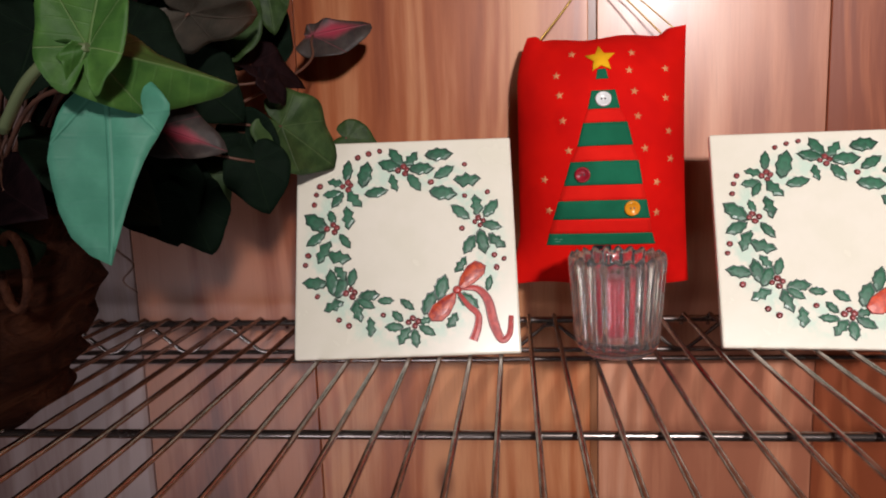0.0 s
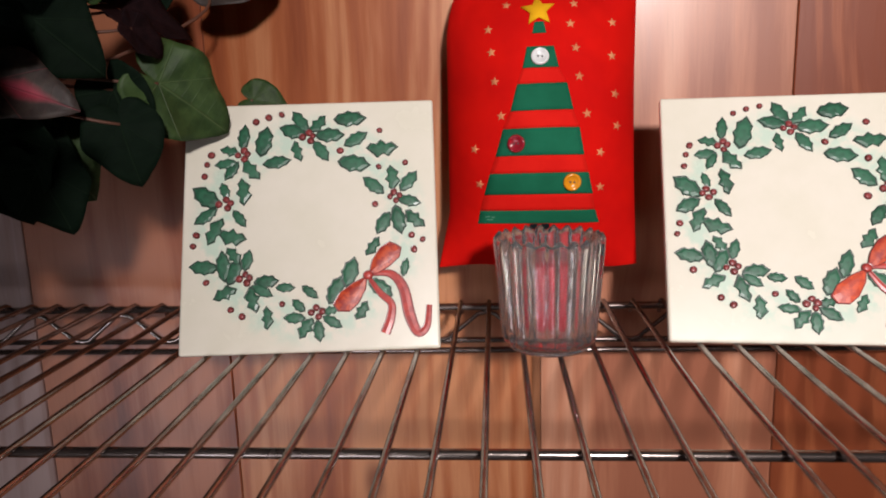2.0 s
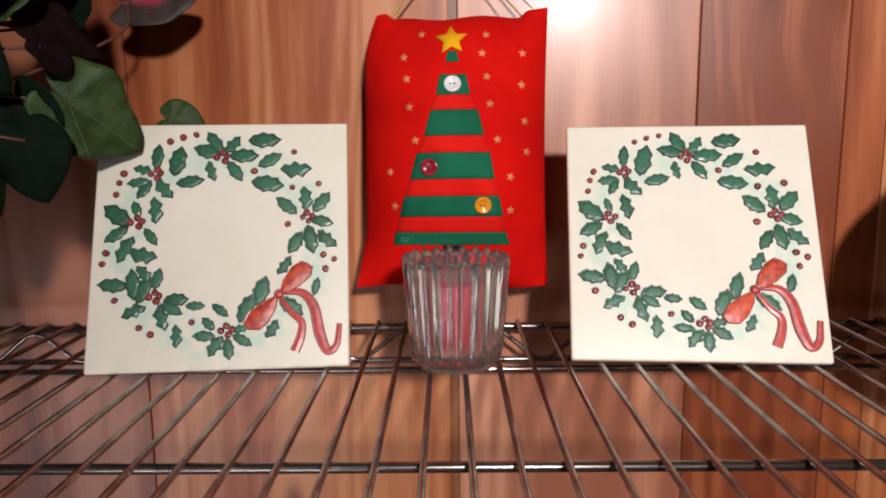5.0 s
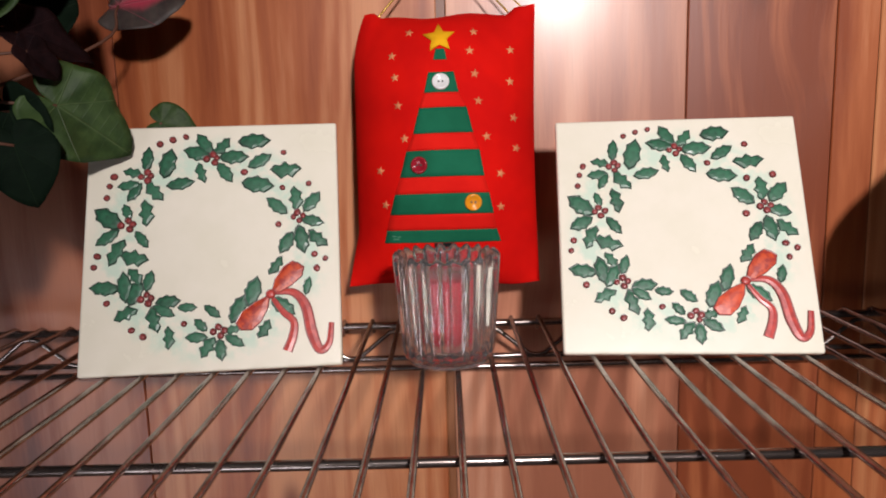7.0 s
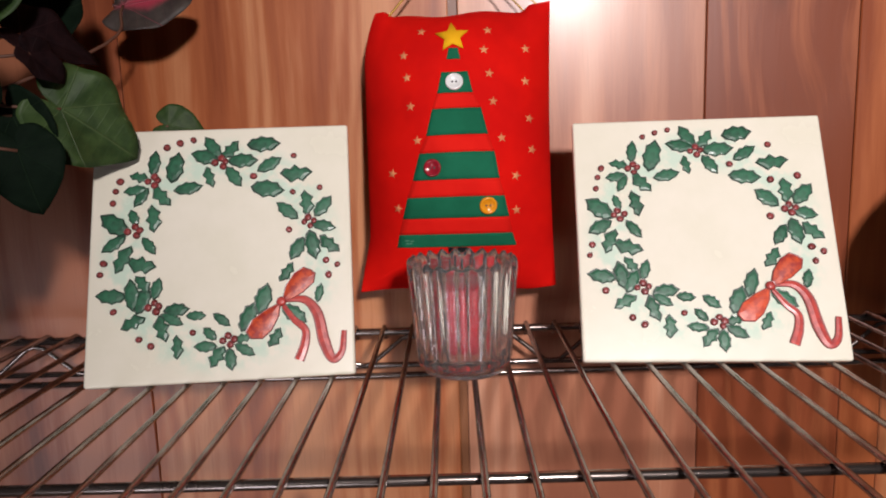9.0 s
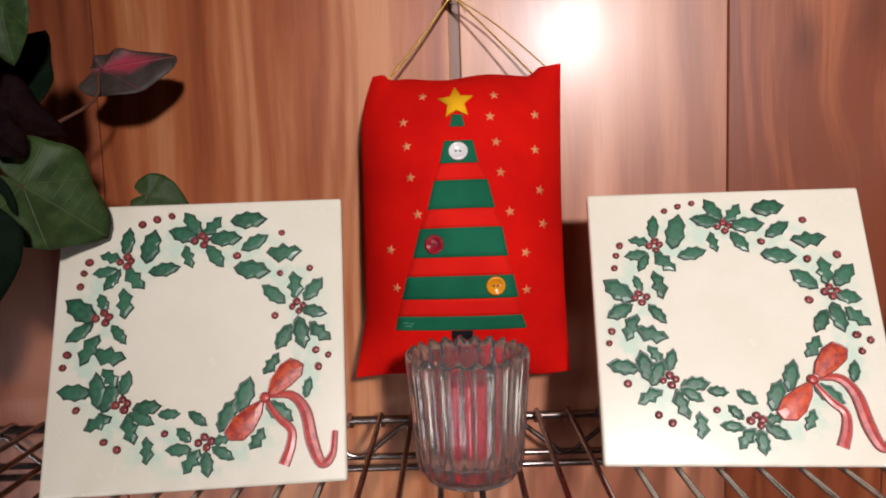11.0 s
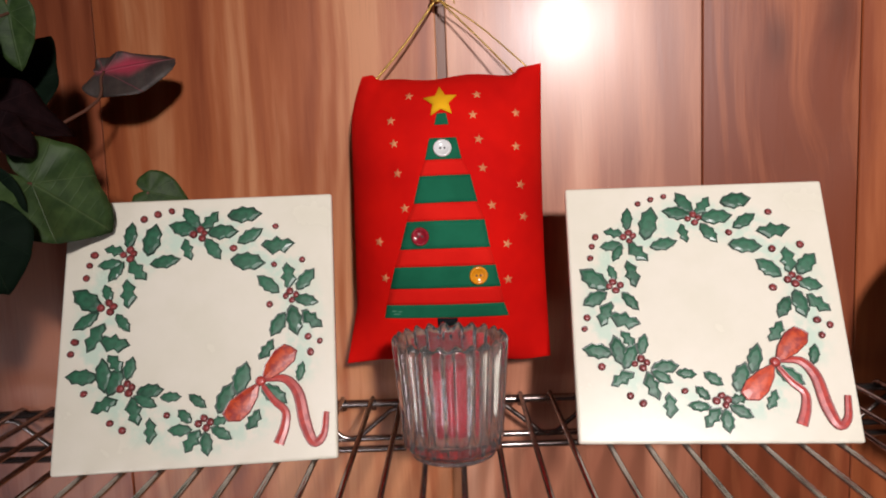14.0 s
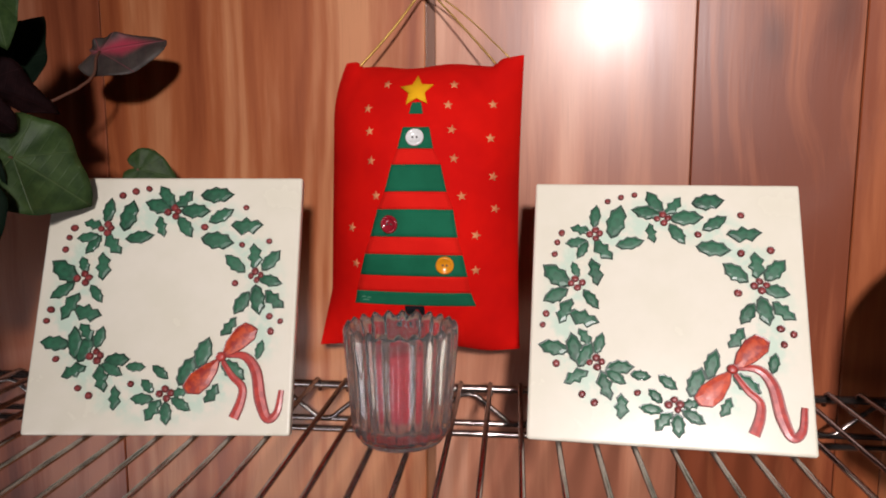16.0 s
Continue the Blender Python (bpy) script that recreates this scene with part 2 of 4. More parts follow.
def foliage(name, colour, deep, vein, heart=None, rough=0.5, gloss=0.25):
    """Silk leaf: five veins that run from the stalk, and a coloured heart on some."""
    m = material(name, colour, rough)
    n = Net(m)
    sep = n.node("ShaderNodeSeparateXYZ")
    n.put(sep.inputs[0], n.node("ShaderNodeTexCoord").outputs["Object"])
    x, y = sep.outputs[0], sep.outputs[1]
    rib = None
    for a in (0, 42, -42, 100, -100):
        s, c = math.sin(radians(a)), math.cos(radians(a))
        across = n.math("ABSOLUTE", n.math("SUBTRACT", n.math("MULTIPLY", x, s), n.math("MULTIPLY", y, c)))
        along = n.math("ADD", n.math("MULTIPLY", x, c), n.math("MULTIPLY", y, s))
        wide = 0.018 if a == 0 else 0.010
        one = n.math("MULTIPLY", n.smooth(across, wide * 0.3, wide, 1.0, 0.0), n.smooth(along, 0.0, 0.03))
        rib = one if rib is None else n.math("MAXIMUM", rib, one)
    side = n.node("ShaderNodeTexWave", wave_type="BANDS", bands_direction="X")
    side.inputs["Scale"].default_value, side.inputs["Distortion"].default_value = 2.6, 2.0
    n.put(side.inputs["Vector"], n.coords((1, 0.6, 1)))
    thin = n.smooth(side.outputs["Fac"], 0.92, 1.0, 0.0, 0.08)
    mott = n.noise(n.coords(), 4.5, 5.0)
    weave = n.noise(n.coords(), 120.0, 2.0)
    c = n.mix(n.smooth(mott, 0.3, 0.7), colour, deep)
    if heart:
        d = n.math("ADD", n.math("MULTIPLY", n.math("ABSOLUTE", y), 2.6), n.math("ABSOLUTE", n.math("SUBTRACT", x, 0.32)))
        c = n.mix(n.math("MULTIPLY", n.smooth(n.math("ADD", d, n.math("MULTIPLY", mott, 0.25)), 0.25, 0.72, 1.0, 0.0), 0.9), c, heart)
    c = n.mix(n.math("MULTIPLY", n.math("MAXIMUM", rib, thin), 0.42), c, vein)
    c = n.mix(n.math("MULTIPLY", n.random(), 0.35), c, deep)
    n.colour(c)
    n.bump(n.math("ADD", n.math("MULTIPLY", rib, 1.5), n.math("ADD", n.math("MULTIPLY", thin, 0.3), n.math("MULTIPLY", weave, 0.03))), 0.4, 0.008)
    n.bsdf.inputs["Specular IOR Level"].default_value = gloss
    return m


LEAF_BRIGHT = foliage("leaf_bright", (0.085, 0.20, 0.038), (0.040, 0.11, 0.022), (0.30, 0.38, 0.17))
LEAF_TEAL = foliage("leaf_teal", (0.085, 0.29, 0.19), (0.055, 0.21, 0.135), (0.11, 0.32, 0.22))
LEAF_GREEN = foliage("leaf_green", (0.050, 0.090, 0.026), (0.022, 0.046, 0.013), (0.10, 0.145, 0.06))
# Green of the inner leaves, near black: the crown's shade is in the colour.
LEAF_DEEP_SHADE = foliage("leaf_deep", (0.006, 0.013, 0.007), (0.004, 0.009, 0.005), (0.016, 0.030, 0.015), None, 0.7, 0.05)
LEAF_PINK = foliage("leaf_pink", (0.075, 0.060, 0.050), (0.04, 0.03, 0.028), (0.30, 0.07, 0.09), (0.48, 0.045, 0.085))
# Wine red, darkened the same way to carry the crown's shade.
LEAF_WINE_SHADE = foliage("leaf_wine", (0.018, 0.008, 0.009), (0.008, 0.004, 0.005), (0.032, 0.015, 0.017), None, 0.7, 0.05)
LEAF_BACK = foliage("leaf_back", (0.10, 0.085, 0.065), (0.05, 0.045, 0.035), (0.15, 0.13, 0.10))
STALK = material("stalk", (0.12, 0.05, 0.03), 0.6)
STALK_GREEN = material("stalk_green", (0.16, 0.20, 0.09), 0.55)


def bark():
    m = material("brown_husk", (0.06, 0.028, 0.016), 0.7)
    n = Net(m)
    a = n.noise(n.coords((1, 1, 1.8)), 26.0, 6.0, 0.6, 1.2)
    b = n.noise(n.coords((1, 1, 5.0)), 110.0, 4.0)
    n.colour(n.ramp(a, (0.3, (0.010, 0.003, 0.002)), (0.52, (0.050, 0.017, 0.009)), (0.75, (0.11, 0.040, 0.020))))
    n.bump(n.math("ADD", a, n.math("MULTIPLY", b, 0.2)), 0.8, 0.008)
    n.bsdf.inputs["Specular IOR Level"].default_value = 0.08
    return m


HUSK = bark()


# ---- mesh helpers ----
def part(name, bm, mat, parent=None, label="", smooth=False, mats=()):
    """Link a bmesh as one mesh object, under parent if given."""
    me = bpy.data.meshes.new(name)
    bm.normal_update()
    bm.to_mesh(me)
    bm.free()
    for m in (mat, *mats):
        me.materials.append(m)
    if smooth:
        for p in me.polygons:
            p.use_smooth = True
    ob = new(name, me)
    ob.parent = parent
    if label:
        ob["label"] = label
    return ob


def again(ob, m, parent):
    """Another object on the same mesh, under parent, at m in the parent's space."""
    o = new(ob.name.split(".")[0], ob.data)
    o.parent = parent
    o.matrix_basis = m
    return o


def thing(name, m, label, category, group="", kind=""):
    e = new(name)
    e.empty_display_size = 0.02
    e.matrix_basis = m
    return tagged(e, label, category, group, kind)


def box(bm, lo, hi, bevel=0.0, seg=1):
    mid, size = (Vector(lo) + Vector(hi)) / 2, Vector(hi) - Vector(lo)
    got = bmesh.ops.create_cube(bm, size=1.0, matrix=Matrix.LocRotScale(mid, None, size))
    if bevel:
        edges = list({e for v in got["verts"] for e in v.link_edges})
        bmesh.ops.bevel(bm, geom=edges, offset=bevel, segments=seg, affect="EDGES", profile=0.5)


def tube(bm, points, radius, seg=8, caps=True, closed=False):
    """A round tube along points; radius is one number or one for each point."""
    pts = [Vector(p) for p in points]
    rr = radius if hasattr(radius, "__len__") else [radius] * len(pts)
    rings, side = [], None
    for i, p in enumerate(pts):
        a = pts[i - 1] if (i or closed) else p
        b = pts[(i + 1) % len(pts)] if (i < len(pts) - 1 or closed) else p
        d = (b - a).normalized()
        if side is None:
            side = d.orthogonal().normalized()
        side = (side - d * side.dot(d)).normalized()
        up = d.cross(side)
        rings.append([bm.verts.new(p + rr[i] * (math.cos(k * math.tau / seg) * side + math.sin(k * math.tau / seg) * up)) for k in range(seg)])
    pairs = list(zip(rings, rings[1:])) + ([(rings[-1], rings[0])] if closed else [])
    for r0, r1 in pairs:
        for k in range(seg):
            f = bm.faces.new((r0[k], r0[(k + 1) % seg], r1[(k + 1) % seg], r1[k]))
            f.smooth = True
    if caps and not closed:
        bm.faces.new(rings[0][::-1])
        bm.faces.new(rings[-1])


def lathe(bm, profile, seg=32, ripple=None):
    """Turn (radius, height) points about z; ripple(angle, step) scales the radius and lifts the point."""
    rings = []
    for j, (r, z) in enumerate(profile):
        ring = []
        for k in range(seg):
            a = k * math.tau / seg
            f, dz = ripple(a, j) if ripple else (1.0, 0.0)
            ring.append(bm.verts.new((r * f * math.cos(a), r * f * math.sin(a), z + dz)))
        rings.append(ring)
    for r0, r1 in zip(rings, rings[1:]):
        for k in range(seg):
            f = bm.faces.new((r0[k], r0[(k + 1) % seg], r1[(k + 1) % seg], r1[k]))
            f.smooth = True
    bm.faces.new(rings[0][::-1])
    bm.faces.new(rings[-1])


def slab(name, lo, hi, mat, label, category, bevel=0.0):
    bm = bmesh.new()
    box(bm, lo, hi, bevel)
    return tagged(part(name, bm, mat), label, category, kind="structure")


# ---- the room ----
slab("floor", (-1.9, -2.1, -0.05), (1.9, 0.3, 0.0), FLOORING, "dark varnished wooden floor", "floor")
slab("ceiling", (-1.9, -2.1, 2.5), (1.9, 0.3, 2.55), CEILING, "plain off-white painted ceiling", "ceiling")
slab("wall_east", (1.8, -2.0, 0.0), (1.9, 0.19, 2.5), PLASTER, "plain brown plastered wall", "wall")
slab("wall_west", (-1.9, -2.0, 0.0), (-1.8, 0.19, 2.5), PLASTER, "plain brown plastered wall", "wall")
bm = bmesh.new()
box(bm, (-1.8, -2.1, 0.0), (-1.7, -2.0, 2.5))
box(bm, (-0.5, -2.1, 0.0), (1.8, -2.0, 2.5))
box(bm, (-1.7, -2.1, 0.0), (-0.5, -2.0, 0.02))
box(bm, (-1.7, -2.1, 1.0), (-0.5, -2.0, 2.5))
tagged(part("wall_south", bm, PLASTER), "plain brown plastered wall with a low window opening", "wall", kind="structure")

wall = tagged(part("wall_north", bmesh.new(), WOOD_GROOVE), "varnished reddish softwood board wall with visible grain", "wall", kind="structure")
bm = bmesh.new()
box(bm, (-1.8, WALL + 0.004, 0.0), (1.8, WALL + 0.037, 2.5))
bm.to_mesh(wall.data)
bm.free()
BOARDS = ((-1.8, -1.45, WOOD_TAN), (-1.45, -1.1, WOOD_RED), (-1.1, -0.80, WOOD_TAN), (-0.80, -0.62, WOOD_RED), (-0.62, -0.416, WOOD_GREY_SHEEN),
          (-0.416, -0.2470, WOOD_ORANGE), (-0.2470, 0.0030, WOOD_TAN), (0.0095, 0.192, WOOD_PALE_SHEEN), (0.192, 0.303, WOOD_RED), (0.303, 0.335, WOOD_TAN),
          (0.335, 0.52, WOOD_RED), (0.52, 0.74, WOOD_TAN), (0.74, 1.0, WOOD_RED), (1.0, 1.3, WOOD_TAN), (1.3, 1.8, WOOD_RED))
for x0, x1, mat in BOARDS:
    bm = bmesh.new()
    box(bm, (x0 + 0.0003, WALL, 0.0), (x1 - 0.0003, WALL + 0.0035, 2.5), 0.0008)
    part("board", bm, mat, wall)

# ---- the wire shelf ----
LEFT, RIGHT, FRONT, BACK = -0.66, 0.56, -0.252, 0.118
shelf = thing("wire_shelf", pose(0, 0, 0, 0, 0, 1.3), "dark bronze chrome wire shelf with a trussed edge", "shelf")
R = 0.0017
bm = bmesh.new()
tube(bm, [(0, FRONT - 0.003, SHELF - 0.012), (0, FRONT, SHELF - 0.0035), (0, FRONT + 0.004, SHELF - R), (0, BACK - 0.004, SHELF - R), (0, BACK, SHELF - 0.0035), (0, BACK + 0.003, SHELF - 0.012)], R, 10)
wire = part("wire", bm, CHROME, shelf)
first = -32
wire.matrix_basis = pose(0.0149 + 0.0208 * first, 0, 0)
for k in range(first + 1, 26):
    again(wire, pose(0.0149 + 0.0208 * k, 0, random.uniform(-0.0002, 0.0), 0, 0, random.uniform(-0.12, 0.12)), shelf)
for y, z, r in ((-0.1195, SHELF - 0.0058, 0.0025), (BACK - 0.002, SHELF - 0.0062, 0.0028), (FRONT + 0.002, SHELF - 0.0062, 0.0028)):
    bm = bmesh.new()
    tube(bm, [(LEFT, y, z), (0, y, z), (RIGHT, y, z)], r, 12)
    part("cross_bar", bm, CHROME, shelf)
for y in (BACK, FRONT):
    for z, r in ((1.2675, 0.0022), (1.2595, 0.0024)):
        bm = bmesh.new()
        tube(bm, [(LEFT, y, z), (0, y, z), (RIGHT, y, z)], r, 12)
        part("rail", bm, CHROME, shelf)
    bm = bmesh.new()
    pts, x, high = [], -0.659, True
    while x < RIGHT:
        z = 1.2885 if high else 1.2695
        pts += [(x - 0.006, y - 0.002, z), (x, y - 0.002, z + (0.0012 if high else -0.0012)), (x + 0.006, y - 0.002, z)]
        x, high = x + 0.035, not high
    tube(bm, pts, 0.0018, 8)
    part("truss_wire", bm, CHROME, shelf)
for x in (LEFT, RIGHT):
    bm = bmesh.new()
    tube(bm, [(x, FRONT, SHELF - 0.006), (x, BACK, SHELF - 0.006)], 0.0028, 12)
    part("end_bar", bm, CHROME, shelf)
    for y in (FRONT - 0.004, BACK + 0.004):
        bm = bmesh.new()
        tube(bm, [(x, y, 0.0), (x, y, 1.36)], 0.0125, 20)
        part("post", bm, CHROME, shelf)


# ---- the two painted tiles ----
SIDE, TALL, THICK = 0.1545, 0.1555, 0.0075
LEAF_SETS = (
    # middle u, v, length, angle: sprigs round the wreath
    ((0.238, 0.860, 0.083, 84), (0.183, 0.805, 0.064, 163), (0.167, 0.752, 0.074, -170), (0.190, 0.723, 0.071, -120), (0.267, 0.722, 0.081, -46)),
    ((0.319, 0.840, 0.110, 79), (0.370, 0.752, 0.094, 10), (0.241, 0.636, 0.095, 98)),
    ((0.464, 0.919, 0.085, 119), (0.434, 0.880, 0.091, 169), (0.535, 0.905, 0.073, 49), (0.582, 0.859, 0.097, -1), (0.546, 0.794, 0.083, -52), (0.450, 0.795, 0.070, -74)),
    ((0.664, 0.925, 0.104, 5), (0.686, 0.839, 0.091, 32), (0.791, 0.796, 0.104, -1), (0.678, 0.738, 0.104, -9)),
    ((0.754, 0.647, 0.094, 143), (0.831, 0.676, 0.083, 91), (0.894, 0.659, 0.086, 47), (0.894, 0.579, 0.078, -12), (0.913, 0.504, 0.086, -42), (0.849, 0.505, 0.095, -80), (0.789, 0.493, 0.084, -123), (0.749, 0.400, 0.076, 52)),
    ((0.093, 0.617, 0.105, 143), (0.092, 0.540, 0.089, -147), (0.127, 0.480, 0.093, -115), (0.165, 0.642, 0.055, 112), (0.225, 0.527, 0.074, -51), (0.198, 0.452, 0.094, -17)),
    ((0.089, 0.338, 0.097, 173), (0.166, 0.340, 0.098, 103), (0.206, 0.381, 0.066, 121), (0.207, 0.316, 0.085, 64), (0.258, 0.360, 0.069, 74), (0.173, 0.235, 0.081, -154)),
    ((0.333, 0.274, 0.084, 4), (0.317, 0.239, 0.075, -27), (0.279, 0.206, 0.090, -73), (0.407, 0.249, 0.061, -2), (0.502, 0.229, 0.070, -37), (0.340, 0.135, 0.075, 93)),
    ((0.458, 0.179, 0.052, 130), (0.442, 0.132, 0.072, 178), (0.484, 0.093, 0.077, -128), (0.535, 0.079, 0.069, -88), (0.588, 0.112, 0.076, -32), (0.580, 0.155, 0.060, 9)),
    ((0.602, 0.235, 0.099, 62), (0.659, 0.302, 0.102, 77), (0.703, 0.151, 0.068, 61), (0.775, 0.236, 0.090, -37), (0.871, 0.315, 0.065, 81)),
)
BERRY_CLUSTERS = ((0.230, 0.784), (0.490, 0.852), (0.832, 0.596), (0.162, 0.585), (0.242, 0.286), (0.520, 0.148))
BERRIES = ((0.623, 0.793), (0.782, 0.873), (0.882, 0.736), (0.776, 0.722), (0.759, 0.569), (0.900, 0.441), (0.943, 0.422), (0.908, 0.384), (0.109, 0.789), (0.093, 0.750),
           (0.084, 0.702), (0.285, 0.923), (0.336, 0.940), (0.388, 0.951), (0.058, 0.465), (0.046, 0.422), (0.101, 0.278), (0.198, 0.170), (0.242, 0.143), (0.395, 0.186))


def raised(bm, outline, middle, high, rim=0.16):
    """A low painted pad: a dark rim (material 1) round a slightly domed field (material 0)."""
    c = Vector((*middle, 0))
    low = [bm.verts.new((x, y, 0.0)) for x, y in outline]
    top = [bm.verts.new((x, y, high * 0.7)) for x, y in outline]
    inn = [bm.verts.new(((Vector((x, y, 0)) - c) * (1 - rim) + c) + Vector((0, 0, high * 0.62))) for x, y in outline]
    dome = [bm.verts.new(((Vector((x, y, 0)) - c) * 0.55 + c) + Vector((0, 0, high))) for x, y in outline]
    mid = bm.verts.new(c + Vector((0, 0, high * 1.02)))
    n = len(outline)
    for k in range(n):
        j = (k + 1) % n
        for quad, mi in (((low[k], low[j], top[j], top[k]), 1), ((top[k], top[j], inn[j], inn[k]), 1), ((inn[k], inn[j], dome[j], dome[k]), 0)):
            f = bm.faces.new(quad)
            f.material_index = mi
        f = bm.faces.new((dome[k], dome[j], mid))
        f.smooth = True


def holly_outline(kind):
    """Unit holly leaf along x from -0.5 to 0.5, with shallow lobes that differ by kind."""
    lobes = (((-0.5, 0.02), (-0.30, 0.19), (-0.20, 0.18), (-0.03, 0.26), (0.08, 0.20), (0.24, 0.21), (0.33, 0.11), (0.5, 0.0)),
             ((-0.5, 0.03), (-0.36, 0.18), (-0.18, 0.15), (-0.04, 0.28), (0.12, 0.15), (0.30, 0.20), (0.5, 0.04)),
             ((-0.5, 0.0), (-0.34, 0.18), (-0.22, 0.18), (-0.06, 0.26), (0.08, 0.20), (0.26, 0.22), (0.34, 0.12), (0.5, 0.02)))[kind]
    low = (((0.30, -0.16), (0.20, -0.17), (0.02, -0.24), (-0.10, -0.19), (-0.32, -0.16)),
           ((0.34, -0.08), (0.20, -0.23), (0.04, -0.14), (-0.16, -0.26), (-0.34, -0.10)),
           ((0.34, -0.12), (0.22, -0.21), (0.08, -0.18), (-0.10, -0.25), (-0.20, -0.19), (-0.38, -0.14)))[kind]
    return [*lobes, *low][::-1]


def band_outline(points, widths):
    """Outline of a flat ribbon along points."""
    pts = [Vector(p) for p in points]
    left, right = [], []
    for i, (p, w) in enumerate(zip(pts, widths)):
        d = (pts[min(i + 1, len(pts) - 1)] - pts[max(i - 1, 0)]).normalized()
        n = Vector((-d.y, d.x))
        left.append(p + n * w / 2)
        right.append(p - n * w / 2)
    return left, right


def spline(points, steps=6):
    pts = [Vector(p) for p in points]
    pts = [pts[0] * 2 - pts[1], *pts, pts[-1] * 2 - pts[-2]]
    out = []
    for a, b, c, d in zip(pts, pts[1:], pts[2:], pts[3:]):
        for k in range(steps):
            t = k / steps
            out.append(0.5 * (2 * b + (c - a) * t + (2 * a - 5 * b + 4 * c - d) * t * t + (3 * b - a - 3 * c + d) * t ** 3))
    return out + [pts[-2]]


def ribbon(bm, points, widths, high):
    pts = spline(points)
    ws = np.interp(np.linspace(0, 1, len(pts)), np.linspace(0, 1, len(widths)), widths)
    left, right = band_outline(pts, ws)
    rows = []
    for a, b in zip(left, right):
        rows.append([bm.verts.new((p.x, p.y, z)) for p, z in ((a, 0), (a, high * 0.8), (a.lerp(b, 0.14), high * 0.75), (a.lerp(b, 0.5), high), (a.lerp(b, 0.86), high * 0.75), (b, high * 0.8), (b, 0))])
    for r0, r1 in zip(rows, rows[1:]):
        for k in range(6):
            f = bm.faces.new((r0[k], r1[k], r1[k + 1], r0[k + 1]))
            f.material_index = 1 if k in (0, 1, 4, 5) else 0
    bm.faces.new(rows[0]).material_index = 1
    bm.faces.new(rows[-1][::-1]).material_index = 1


def uv(u, v, z=0.0):
    return Vector(((u - 0.5) * SIDE, v * TALL, z))


def painted_tile(m, label):
    """A square tile standing on its lower edge: x to the right, y up the face, z out of it."""
    tile = thing("decorative_tile", m, label, "tile", "pair of wreath tiles")
    bm = bmesh.new()
    box(bm, (-SIDE / 2, 0, -THICK), (SIDE / 2, TALL, 0), 0.0016, 3)
    part("tile_body", bm, GLAZE, tile)
    meshes = []
    for kind in range(3):
        bm = bmesh.new()
        raised(bm, holly_outline(kind), (0, 0), 1.0, 0.17)
        ob = part("holly_leaf", bm, LEAF_GLAZE, tile, mats=(LEAF_EDGE,))
        meshes.append(ob)
    used = set()
    k = 0
    for group in LEAF_SETS:
        for u, v, length, angle in group:
            kind = k % 3
            size = length * SIDE * random.uniform(1.20, 1.36)
            h = 0.0007 + 0.00035 * random.random()
            place = Matrix.Translation(uv(u, v, 0.0001)) @ Matrix.Rotation(radians(angle + random.uniform(-5, 5)), 4, "Z") @ Matrix.Diagonal((size, size * random.uniform(0.95, 1.18), h, 1))
            if kind in used:
                again(meshes[kind], place, tile)
            else:
                meshes[kind].matrix_basis = place
                used.add(kind)
            k += 1
    bm = bmesh.new()
    ring = [(0.5 * math.cos(a * math.tau / 12), 0.5 * math.sin(a * math.tau / 12)) for a in range(12)]
    raised(bm, ring, (0.06, 0.08), 1.0, 0.24)
    berry = part("berry", bm, BERRY_GLAZE, tile, mats=(BERRY_EDGE,))
    spots = [(u, v, random.uniform(0.0036, 0.0048)) for u, v in BERRIES]
    for u, v in BERRY_CLUSTERS:
        for du, dv in ((-0.016, 0.002), (0.012, -0.014), (0.006, 0.020), (0.026, 0.006)):
            spots.append((u + du + random.uniform(-0.004, 0.004), v + dv, random.uniform(0.0040, 0.0050)))
    for i, (u, v, d) in enumerate(spots):
        place = Matrix.Translation(uv(u, v, 0.0002)) @ Matrix.Rotation(random.uniform(0, 6), 4, "Z") @ Matrix.Diagonal((d, d * random.uniform(0.85, 1.0), 0.0013, 1))
        if i:
            again(berry, place, tile)
        else:
            berry.matrix_basis = place
    for name, pts, widths in (("ribbon_tail", ((0.735, 0.270), (0.775, 0.215), (0.815, 0.175), (0.812, 0.120), (0.790, 0.062)), (0.018, 0.026, 0.030, 0.036, 0.040)),
                              ("ribbon_tail", ((0.740, 0.292), (0.815, 0.290), (0.862, 0.235), (0.885, 0.130), (0.915, 0.062), (0.950, 0.085), (0.962, 0.165)), (0.016, 0.032, 0.042, 0.046, 0.036, 0.028, 0.022))):
        bm = bmesh.new()
        ribbon(bm, [uv(u, v).xy for u, v in pts], [w * SIDE for w in widths], 0.0011)
        part(name, bm, RIBBON_GLAZE, tile, mats=(BOW_EDGE,)).matrix_basis = pose(0, 0, 0.0003)
    for loop in (((0.727, 0.287), (0.742, 0.345), (0.775, 0.395), (0.812, 0.418), (0.838, 0.408), (0.860, 0.392), (0.852, 0.355), (0.810, 0.318), (0.760, 0.290)),
                 ((0.727, 0.287), (0.672, 0.262), (0.615, 0.222), (0.590, 0.178), (0.610, 0.150), (0.655, 0.148), (0.690, 0.178), (0.718, 0.232))):
        bm = bmesh.new()
        out = [uv(u, v).xy for u, v in loop]
        if sum(a.x * b.y - b.x * a.y for a, b in zip(out, out[1:] + out[:1])) < 0:
            out = out[::-1]
        raised(bm, [tuple(p) for p in out], tuple(sum(out, Vector((0, 0))) / len(out)), 0.0014, 0.08)
        part("bow_loop", bm, BOW_GLAZE, tile, mats=(BOW_EDGE,)).matrix_basis = pose(0, 0, 0.0004)
    bm = bmesh.new()
